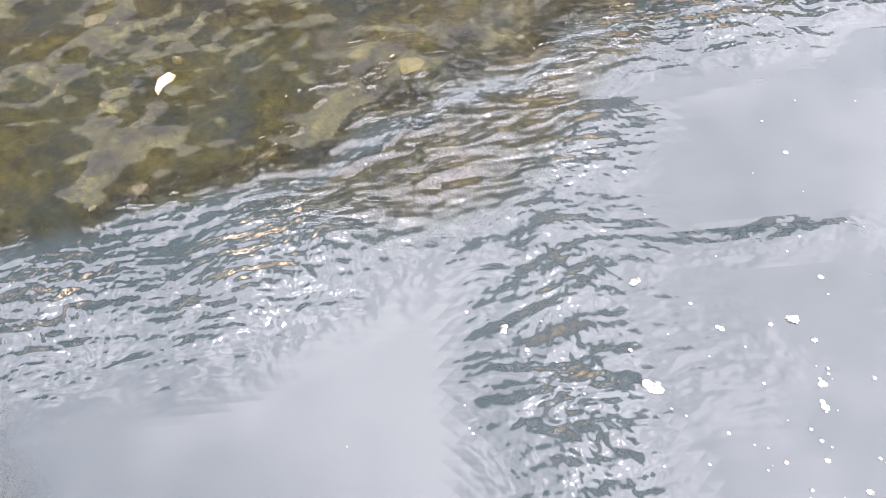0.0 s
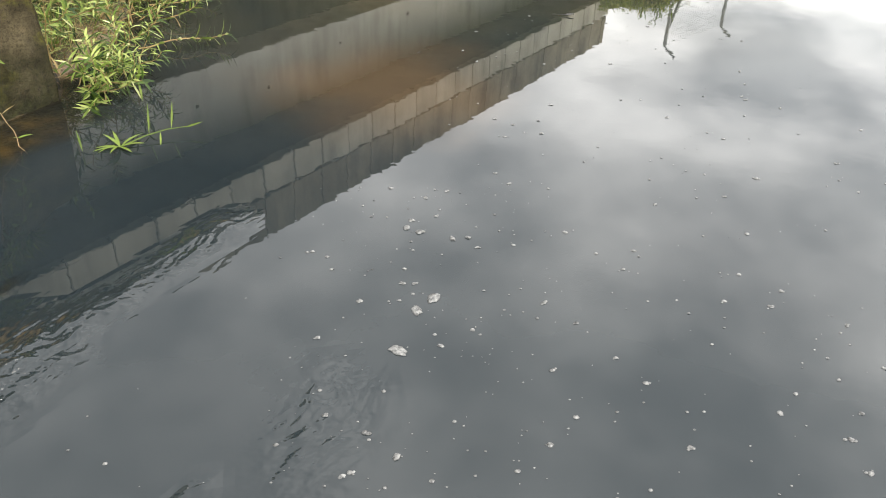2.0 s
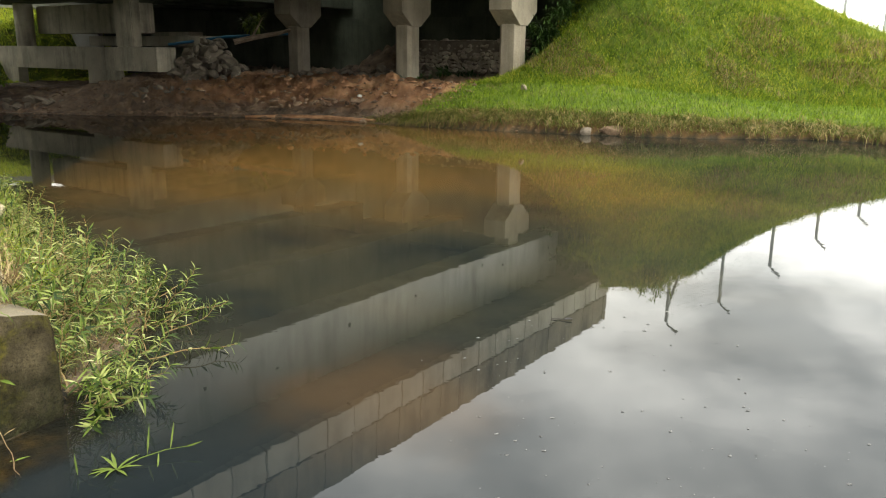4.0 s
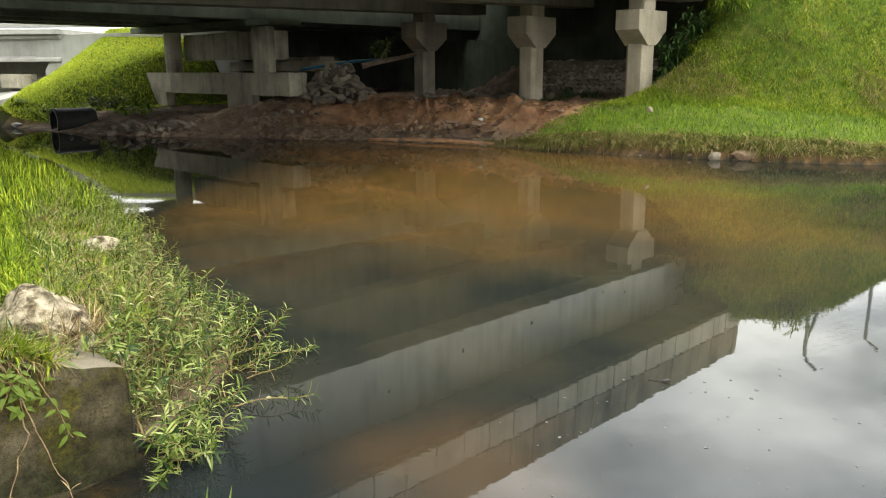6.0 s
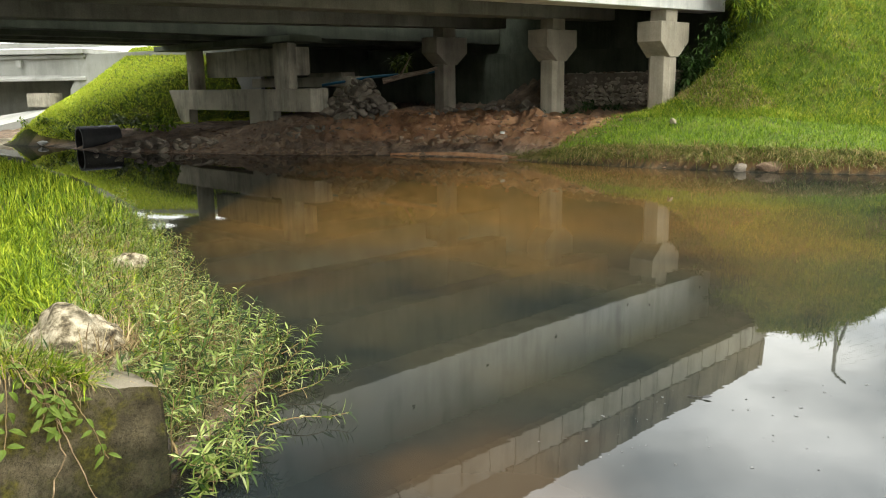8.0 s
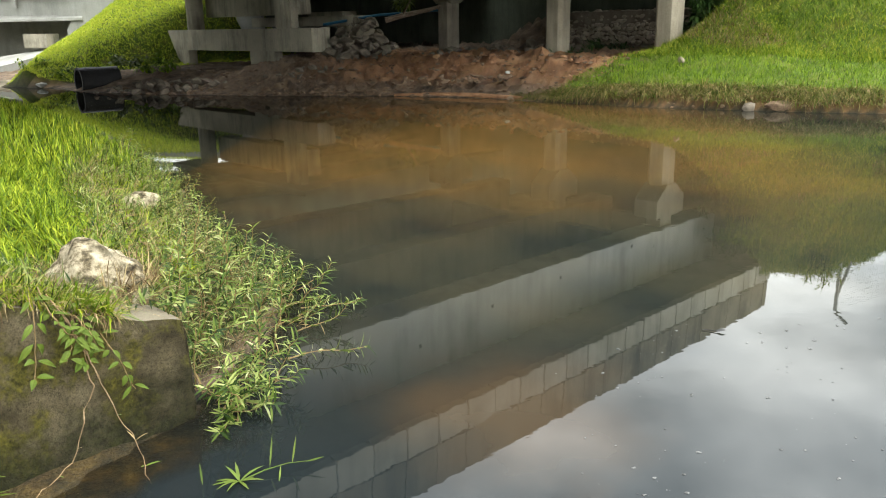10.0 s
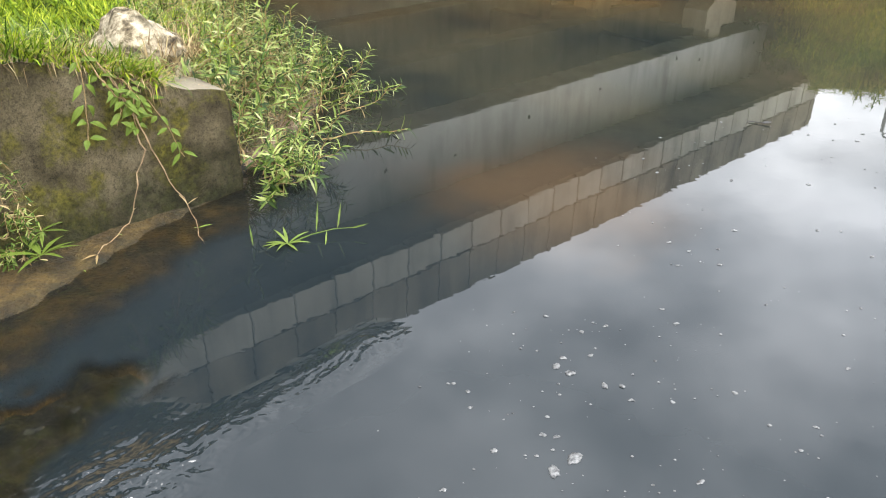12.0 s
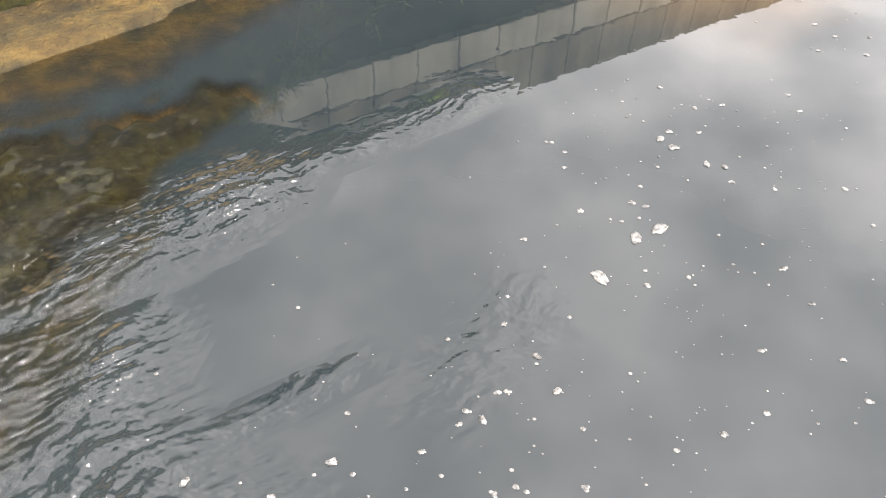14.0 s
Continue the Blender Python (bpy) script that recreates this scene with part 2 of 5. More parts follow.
M_WEED = leaf_mat("weed_leaf", [(0.24, (0.010, 0.022, 0.003)), (0.42, (0.042, 0.070, 0.008)), (0.58, (0.105, 0.138, 0.024)), (0.74, (0.21, 0.235, 0.072)), (0.84, (0.35, 0.35, 0.185))], 0.42, 0.22, 9.0, 0.12)
M_VINE = leaf_mat("vine_leaf", [(0.2, (0.024, 0.044, 0.006)), (0.5, (0.068, 0.100, 0.012)), (0.8, (0.135, 0.165, 0.032))], 0.45, 0.25, 14.0)
# brightened grass colour stands in for sunlight on the hillside
M_SUNHILL = leaf_mat("hill_grass", [(0.2, (0.21, 0.29, 0.020)), (0.5, (0.31, 0.37, 0.030)), (0.8, (0.42, 0.43, 0.055))], 0.7, 0.4, 0.35)
M_LIP = leaf_mat("hanging_roots", [(0.2, (0.026, 0.038, 0.006)), (0.42, (0.080, 0.105, 0.012)), (0.54, (0.15, 0.165, 0.026)), (0.62, (0.21, 0.15, 0.065)), (0.80, (0.40, 0.31, 0.15))], 0.7, 0.2, 3.0)
M_CLOD = soil("brown_clods", (0.045, 0.030, 0.019), (0.15, 0.097, 0.06), (0.30, 0.21, 0.135), 3.0)
M_ORANGE = soil("orange_clods", (0.13, 0.062, 0.030), (0.29, 0.15, 0.072), (0.42, 0.25, 0.14), 3.0)
M_BUSH = leaf_mat("bush_leaf", [(0.2, (0.014, 0.032, 0.008)), (0.5, (0.032, 0.063, 0.014)), (0.8, (0.056, 0.098, 0.021))], 0.5, 0.3, 1.0)


def ground_material():
    k = Mat("bank_ground")
    p = k.pos()
    att = k.n("ShaderNodeAttribute")
    att.attribute_name = "cover"
    sp = k.n("ShaderNodeSeparateColor")
    k.l(att.outputs["Color"], sp.inputs[0])
    red = k.ramp(k.noise(p, 1.6, 8, 0.62), [(0.3, (0.10, 0.048, 0.024)), (0.5, (0.27, 0.135, 0.066)), (0.72, (0.45, 0.26, 0.14))])
    mud = k.ramp(k.noise(p, 2.2, 8, 0.65), [(0.3, (0.05, 0.037, 0.027)), (0.55, (0.165, 0.118, 0.080)), (0.75, (0.32, 0.23, 0.16))])
    turf = k.ramp(k.noise(p, 3.0, 6, 0.6), [(0.3, (0.022, 0.028, 0.006)), (0.6, (0.045, 0.058, 0.010)), (0.78, (0.085, 0.072, 0.028))])
    lawn = k.ramp(k.noise(p, 3.0, 6, 0.6), [(0.3, (0.030, 0.052, 0.005)), (0.55, (0.068, 0.105, 0.009)), (0.78, (0.15, 0.14, 0.03))])
    silt = k.ramp(k.noise(p, 9.0, 10, 0.72), [(0.3, (0.020, 0.0125, 0.0035)), (0.5, (0.056, 0.035, 0.009)), (0.72, (0.122, 0.079, 0.020))])
    algae = k.ramp(k.noise(p, 17.0, 12, 0.76), [(0.40, (0.004, 0.0045, 0.003)), (0.47, (0.012, 0.012, 0.005)), (0.55, (0.021, 0.0185, 0.0075)), (0.66, (0.046, 0.038, 0.014))])
    algae = k.mix(k.ramp(k.noise(p, 4.2, 8, 0.7), [(0.42, 0.9), (0.56, 0.0)]), algae, (0.005, 0.005, 0.003))
    bed = k.mix(k.math("MULTIPLY", sp.outputs[1], k.ramp(k.noise(p, 6.0, 7, 0.65), [(0.38, 0.25), (0.58, 1.0)])), algae, silt)
    jit = k.math("MULTIPLY", k.math("SUBTRACT", k.noise(p, 2.3, 5), 0.5), 1.1)
    g = k.math("ADD", sp.outputs[0], jit, True)
    r = k.math("ADD", sp.outputs[1], jit, True)
    col = k.mix(r, mud, red)
    col = k.mix(g, col, k.mix(sp.outputs[1], turf, lawn))
    col = k.mix(sp.outputs[2], col, bed)
    h = k.math("ADD", k.noise(p, 9, 8, 0.7), k.noise(p, 55, 3))
    return k.done(col, 0.92, k.bump(h, 0.9, 0.04), spec=0.25)


M_GROUND = ground_material()


def bed_material():
    """Algae over stones: olive lumps, ochre crusts, black hollows."""
    k = Mat("algae_bed")
    p = k.pos()
    a = k.ramp(k.noise(p, 9.0, 10, 0.72), [(0.36, (0.002, 0.0022, 0.0015)), (0.45, (0.0075, 0.0068, 0.0026)), (0.55, (0.0148, 0.0148, 0.0046)), (0.66, (0.032, 0.0295, 0.0090))])
    a = k.mix(k.ramp(k.noise(p, 38.0, 8, 0.75), [(0.40, 0.85), (0.52, 0.0)]), a, (0.0016, 0.0017, 0.0012))
    a = k.mix(k.ramp(k.noise(p, 3.0, 6, 0.6), [(0.50, 0.0), (0.64, 0.7)]), a, k.ramp(k.noise(p, 30.0, 6, 0.7), [(0.35, (0.008, 0.0085, 0.003)), (0.65, (0.028, 0.026, 0.008))]))
    h = k.math("ADD", k.noise(p, 30, 8, 0.75), k.math("MULTIPLY", k.noise(p, 110, 4, 0.7), 0.4))
    return k.done(a, k.ramp(k.noise(p, 14, 4), [(0.4, 0.45), (0.6, 0.9)]), k.bump(h, 1.0, 0.03), spec=0.2)


M_BED = bed_material()


PLUME = (0.32, 3.78)          # middle of a small silt cloud in the pool


def water_material():
    """Murky stream: mirror by Fresnel over a silty body that clears over the shallows."""
    k = Mat("murky_water")
    p = k.pos()
    sx = k.n("ShaderNodeSeparateXYZ")
    k.l(p, sx.inputs[0])
    # silt: brown plume off the red bank, dark slack water near the old wall
    far = k.n("ShaderNodeMapRange")
    far.interpolation_type = "SMOOTHSTEP"
    for i, v in ((1, 6.5), (2, 12.5)):
        far.inputs[i].default_value = v
    wob = k.math("MULTIPLY", k.math("SUBTRACT", k.noise(p, 0.33, 4), 0.5), 9.0)
    k.l(k.math("ADD", sx.outputs[1], wob), far.inputs[0])
    brown = k.ramp(k.noise(p, 0.5, 4), [(0.3, (0.048, 0.033, 0.012)), (0.7, (0.105, 0.058, 0.016))])
    dark = k.ramp(k.noise(p, 0.8, 4), [(0.3, (0.0052, 0.0079, 0.0093)), (0.7, (0.0100, 0.0129, 0.0141))])
    slack = k.n("ShaderNodeMapRange")
    slack.interpolation_type = "SMOOTHSTEP"
    for i, v in ((1, 2.6), (2, 6.0)):
        slack.inputs[i].default_value = v
    k.l(sx.outputs[1], slack.inputs[0])
    pool = k.ramp(k.noise(p, 0.55, 4), [(0.36, (0.0090, 0.0110, 0.0100)), (0.50, (0.0180, 0.0180, 0.0125)), (0.66, (0.027, 0.0240, 0.0150))])
    drift = k.n("ShaderNodeFloatCurve")
    k.l(k.math("ADD", k.math("MULTIPLY", sx.outputs[0], 0.06), 0.5, True), drift.inputs["Value"])
    pts = drift.mapping.curves[0].points
    pts[0].location, pts[1].location = (0.28, 0.15), (0.84, 0.40)
    pts.new(0.45, 1.0)
    pts.new(0.62, 0.95)
    drift.mapping.update()
    far_on = k.math("MULTIPLY", far.outputs[0], drift.outputs[0])
    body_col = k.mix(far_on, k.mix(slack.outputs[0], dark, pool), brown)
    plume = k.n("ShaderNodeVectorMath")
    plume.operation = "DISTANCE"
    k.l(p, plume.inputs[0])
    plume.inputs[1].default_value = (PLUME[0], PLUME[1], 0.0)
    reach = k.math("ADD", plume.outputs["Value"], k.math("MULTIPLY", k.math("SUBTRACT", k.noise(p, 1.1, 4), 0.5), 1.6))
    cloud = k.n("ShaderNodeMapRange")
    cloud.interpolation_type = "SMOOTHSTEP"
    for i, v in ((1, 1.0), (2, 0.1), (3, 0.0), (4, 0.75)):
        cloud.inputs[i].default_value = v
    k.l(reach, cloud.inputs[0])
    body_col = k.mix(cloud.outputs[0], body_col, (0.036, 0.024, 0.013))
    # depth attribute: 0 deep .. 1 at the shore
    att = k.n("ShaderNodeAttribute")
    att.attribute_name = "shallow"
    clear = k.math("MULTIPLY", att.outputs["Fac"], k.math("ADD", k.math("MULTIPLY", k.math("SUBTRACT", k.noise(p, 4.5, 6), 0.5), 1.3), 0.92), True)
    # ripples: lively over the stony shallows, almost none on the pool
    riff = k.n("ShaderNodeAttribute")
    riff.attribute_name = "riffle"
    bend = k.n("ShaderNodeVectorMath")
    bend.operation = "MULTIPLY_ADD"
    warp = k.n("ShaderNodeTexNoise", Scale=2.4, Detail=2.0)
    k.l(p, warp.inputs["Vector"])
    k.l(warp.outputs["Color"], bend.inputs[0])
    bend.inputs[1].default_value = (0.16, 0.16, 0.0)
    k.l(p, bend.inputs[2])
    turn = k.n("ShaderNodeMapping")
    turn.inputs["Rotation"].default_value = (0, 0, radians(-50))
    k.l(bend.outputs[0], turn.inputs[0])
    mp = k.n("ShaderNodeMapping")
    mp.inputs["Scale"].default_value = (0.36, 1.0, 1.0)
    k.l(turn.outputs[0], mp.inputs[0])
    wv = k.noise(mp.outputs[0], 21.0, 1.4, 0.5)
    wv2 = k.noise(bend.outputs[0], 15.0, 2.0, 0.55)
    lively = k.math("MULTIPLY", k.math("ADD", wv, k.math("MULTIPLY", wv2, 0.85)), 0.50)
    calm = k.math("MULTIPLY", k.noise(p, 2.2, 2.0), 0.0022)
    fine = k.math("MULTIPLY", k.noise(p, 10.0, 2.0), 0.0013)
    h = k.math("ADD", k.math("MULTIPLY", lively, riff.outputs["Fac"]), k.math("ADD", calm, fine))
    nrm = k.bump(h, 1.0, 0.13)
    dif = k.n("ShaderNodeBsdfDiffuse")
    k.l(body_col, dif.inputs[0])
    tra = k.n("ShaderNodeBsdfTransparent")
    tra.inputs[0].default_value = (0.95, 0.91, 0.82, 1)
    body = k.n("ShaderNodeMixShader")
    k.l(clear, body.inputs[0]); k.l(dif.outputs[0], body.inputs[1]); k.l(tra.outputs[0], body.inputs[2])
    glo = k.n("ShaderNodeBsdfGlossy", Roughness=0.012)
    k.l(nrm, glo.inputs["Normal"])
    fr = k.n("ShaderNodeFresnel", IOR=1.34)
    k.l(nrm, fr.inputs["Normal"])
    mx = k.n("ShaderNodeMixShader")
    k.l(fr.outputs[0], mx.inputs[0]); k.l(body.outputs[0], mx.inputs[1]); k.l(glo.outputs[0], mx.inputs[2])
    k.l(mx.outputs[0], k.out.inputs[0])
    return k.m


M_WATER = water_material()


def foam_material():
    k = Mat("white_foam")
    p = k.pos()
    col = k.ramp(k.noise(p, 90, 4), [(0.36, (0.012, 0.012, 0.012)), (0.64, (0.115, 0.115, 0.11))])
    return k.done(col, 0.5, k.bump(k.noise(p, 140, 3), 0.6, 0.004), spec=0.4)


M_FOAM = foam_material()

# ---- mesh helpers ----


def finish(name, bm, mat, parent=None, label="", smooth=False):
    me = bpy.data.meshes.new(name)
    bm.to_mesh(me)
    bm.free()
    me.materials.append(mat)
    if smooth:
        me.shade_smooth()
    ob = new(name, me)
    if parent is not None:
        ob.parent = parent
    if label:
        ob["label"] = label
    return ob


def part(name, bm, mat, parent, label="", smooth=False):
    return finish(name, bm, mat, parent, label, smooth)


def raw(name, verts, faces, mat, parent=None, smooth=False):
    me = bpy.data.meshes.new(name)
    me.from_pydata(verts, [], faces)
    me.materials.append(mat)
    if smooth:
        me.shade_smooth()
    ob = new(name, me)
    if parent is not None:
        ob.parent = parent
    return ob


def empty(name, label, category, group="", kind="", m=None):
    ob = new(name)
    ob.empty_display_size = 0.1
    if m is not None:
        ob.matrix_world = m
    return tagged(ob, label, category, group, kind)


def box(x0, x1, y0, y1, z0, z1, bevel=0.0, bm=None):
    own = bmesh.new()
    bmesh.ops.create_cube(own, size=1)
    for v in own.verts:
        v.co = Vector((x0 + (v.co.x + 0.5) * (x1 - x0), y0 + (v.co.y + 0.5) * (y1 - y0), z0 + (v.co.z + 0.5) * (z1 - z0)))
    if bevel > 0:
        bmesh.ops.bevel(own, geom=own.edges[:], offset=bevel, segments=2, affect="EDGES")
    if bm is None:
        return own
    tmp = bpy.data.meshes.new("t")
    own.to_mesh(tmp)
    own.free()
    bm.from_mesh(tmp)
    bpy.data.meshes.remove(tmp)
    return bm


def prism(outline, d0, d1, axis=1, bevel=0.0):
    """A closed outline (a, b) drawn out from d0 to d1 along the axis."""
    bm = bmesh.new()
    def at(a, b, d):
        return {0: (d, a, b), 1: (a, d, b), 2: (a, b, d)}[axis]
    lo = [bm.verts.new(at(a, b, d0)) for a, b in outline]
    hi = [bm.verts.new(at(a, b, d1)) for a, b in outline]
    n = len(outline)
    bm.faces.new(lo)
    bm.faces.new(hi[::-1])
    for i in range(n):
        bm.faces.new((lo[i], hi[i], hi[(i + 1) % n], lo[(i + 1) % n]))
    bmesh.ops.recalc_face_normals(bm, faces=bm.faces[:])
    if bevel > 0:
        bmesh.ops.bevel(bm, geom=bm.edges[:], offset=bevel, segments=1, affect="EDGES")
    return bm


def tube_mesh(paths, sides=5, verts=None, faces=None):
    """Tubes along lists of (point, radius)."""
    verts, faces = ([] if verts is None else verts), ([] if faces is None else faces)
    for pts in paths:
        base = len(verts)
        for i, (p, r) in enumerate(pts):
            p = Vector(p)
            a = Vector(pts[max(i - 1, 0)][0])
            b = Vector(pts[min(i + 1, len(pts) - 1)][0])
            t = (b - a).normalized()
            s = t.cross(Vector((0, 0, 1)) if abs(t.z) < 0.9 else Vector((1, 0, 0))).normalized()
            q = t.cross(s)
            for k in range(sides):
                an = 2 * math.pi * k / sides
                verts.append(p + r * (math.cos(an) * s + math.sin(an) * q))
        for i in range(len(pts) - 1):
            for k in range(sides):
                a, b = base + i * sides + k, base + i * sides + (k + 1) % sides
                faces.append((a, b, b + sides, a + sides))
        faces.append(tuple(base + k for k in range(sides))[::-1])
        faces.append(tuple(base + (len(pts) - 1) * sides + k for k in range(sides)))
    return verts, faces


def boulder(name, size, mat, seed, rough=0.22, subdiv=3, parent=None, cut=(0.24, 0.42)):
    """A broken stone: a ball cut by random planes, with a little grain."""
    rnd = random.Random(seed * 7.13)
    bm = bmesh.new()
    bmesh.ops.create_icosphere(bm, subdivisions=subdiv, radius=0.5)
    cuts = []
    for _ in range(14):
        n = Vector((rnd.gauss(0, 1), rnd.gauss(0, 1), rnd.gauss(0, 1))).normalized()
        cuts.append((n, rnd.uniform(*cut)))
    off = Vector((seed * 3.1, seed * 1.7, seed * 2.3))
    for v in bm.verts:
        c = v.co.copy()
        for n, d in cuts:
            over = c.dot(n) - d
            if over > 0:
                c -= n * over
        c *= 1 + rough * 0.35 * noise.noise(c * 9 + off) + rough * 0.5 * noise.noise(c * 3 + off)
        v.co = Vector((c.x * size[0], c.y * size[1], c.z * size[2])) * 1.25
    return finish(name, bm, mat, parent, smooth=subdiv > 3)

# ---- the ground, one sheet ----
U, V = Vector((0.700, 0.714, 0)), Vector((-0.714, 0.700, 0))      # along the bridge, across it
BRIDGE = Matrix(((0.700, -0.714, 0, 0), (0.714, 0.700, 0, 0), (0, 0, 1, 0), (0, 0, 0, 1)))
FAR_SHORE = [(-60, 52), (-30, 37), (-15.8, 30.2), (-13.9, 28.9), (-11.7, 26.6), (-8.6, 25.0), (-5.1, 23.7), (-1.4, 22.9), (1.1, 21.7),
             (3.0, 19.95), (5.1, 18.4), (7.5, 17.1), (9.1, 16.5), (11.8, 15.9), (12.9, 14.6), (16, 13.6), (30, 9), (60, -2)]
NEAR_SHORE = [(60, -25), (20, -8), (4, -1.7), (0.5, -1.0), (-1.2, -1.0), (-3.2, -0.9), (-4.3, 0.2), (-3.3, 1.2), (-2.45, 1.95), (-2.05, 2.37),
              (-1.89, 2.63), (-1.70, 3.18), (-1.50, 3.53), (-1.315, 3.765), (-1.42, 3.98), (-1.30, 4.3), (-1.2, 4.8), (-1.24, 5.4), (-1.72, 6.3), (-2.48, 7.6),
              (-3.22, 9.5), (-4.3, 11.7), (-6.2, 14.6), (-9.4, 18.5), (-18, 25.5), (-32, 33), (-60, 46)]
SHORE = np.array(FAR_SHORE + NEAR_SHORE, float)
WALL_K = np.array((-1.33, 3.78))            # water-side corner of the old wall
WALL_W = np.array((-0.68, -0.733))          # along the wall
WALL_M = np.array((0.733, -0.68))           # out of the wall, to the water


def sstep(a, b, x):
    t = np.clip((x - a) / (b - a), 0, 1)
    return t * t * (3 - 2 * t)


def wave(x, y, s, seed=0.0):
    """Cheap smooth lumps between -1 and 1."""
    return (np.sin(x * s + 1.3 * np.sin(y * s * 0.7 + seed) + seed) * np.cos(y * s * 1.1 + 1.7 * np.sin(x * s * 0.6 + 2 * seed))
            + 0.5 * np.sin(x * s * 2.3 + y * s * 1.9 + seed * 3)) / 1.5


def shore_distance(x, y):
    """Distance to the shore line, whether inside the river, and whether the far shore is nearest."""
    best, far = np.full(x.shape, 1e9), np.zeros(x.shape, bool)
    inside = np.zeros(x.shape, bool)
    n = len(SHORE)
    for i in range(n):
        (ax, ay), (bx, by) = SHORE[i], SHORE[(i + 1) % n]
        dx, dy = bx - ax, by - ay
        t = np.clip(((x - ax) * dx + (y - ay) * dy) / (dx * dx + dy * dy), 0, 1)
        d = np.hypot(x - ax - t * dx, y - ay - t * dy)
        closer = d < best
        best = np.where(closer, d, best)
        far = np.where(closer, i < len(FAR_SHORE) - 1, far)
        cross = ((ay > y) != (by > y)) & (x < dx * (y - ay) / (dy if dy else 1e-9) + ax)
        inside ^= cross
    return best, inside, far


def stony_reach(x, y):
    """1 over the stony shallows, 0 over the pool and the channel along the wall."""
    edge = np.interp(y, [-0.6, -0.3, 0.1, 0.5, 0.8, 1.1, 1.5, 1.8, 2.1], [-2.45, -2.15, -1.92, -1.72, -1.66, -1.56, -1.50, -1.42, -1.32])
    out = x - edge + 0.05 * wave(x, y, 7.0, 0.6) + 0.03 * wave(x, y, 17.0, 1.6)
    wallside = (0.77 * (y - 1.55) - 0.57 * (x + 2.02)) / 0.958
    wallside = wallside + 0.09 * wave(x, y, 6.0, 2.1) + 0.05 * wave(x, y, 15.0, 0.2)
    return sstep(0.16, -0.10, out) * sstep(0.20, -0.06, wallside) * sstep(-1.0, -0.7, y) * sstep(-4.2, -3.9, x)


def bed_height(x, y):
    """Lumpy bed of the shallows, its highest stones just out of the water."""
    m = float(stony_reach(np.array([x]), np.array([y]))[0])
    return lumpy(x, y) - 0.055 * (1 - m)


def lumpy(x, y):
    a = noise.noise((x * 3.1, y * 3.1, 1.0)) * 0.012
    b = (0.35 - abs(noise.noise((x * 8.0, y * 8.0, 4.0)))) * 0.030
    c = noise.noise((x * 21.0, y * 21.0, 2.0)) * 0.011 + noise.noise((x * 47.0, y * 47.0, 6.0)) * 0.005
    return -0.007 + a + b + c


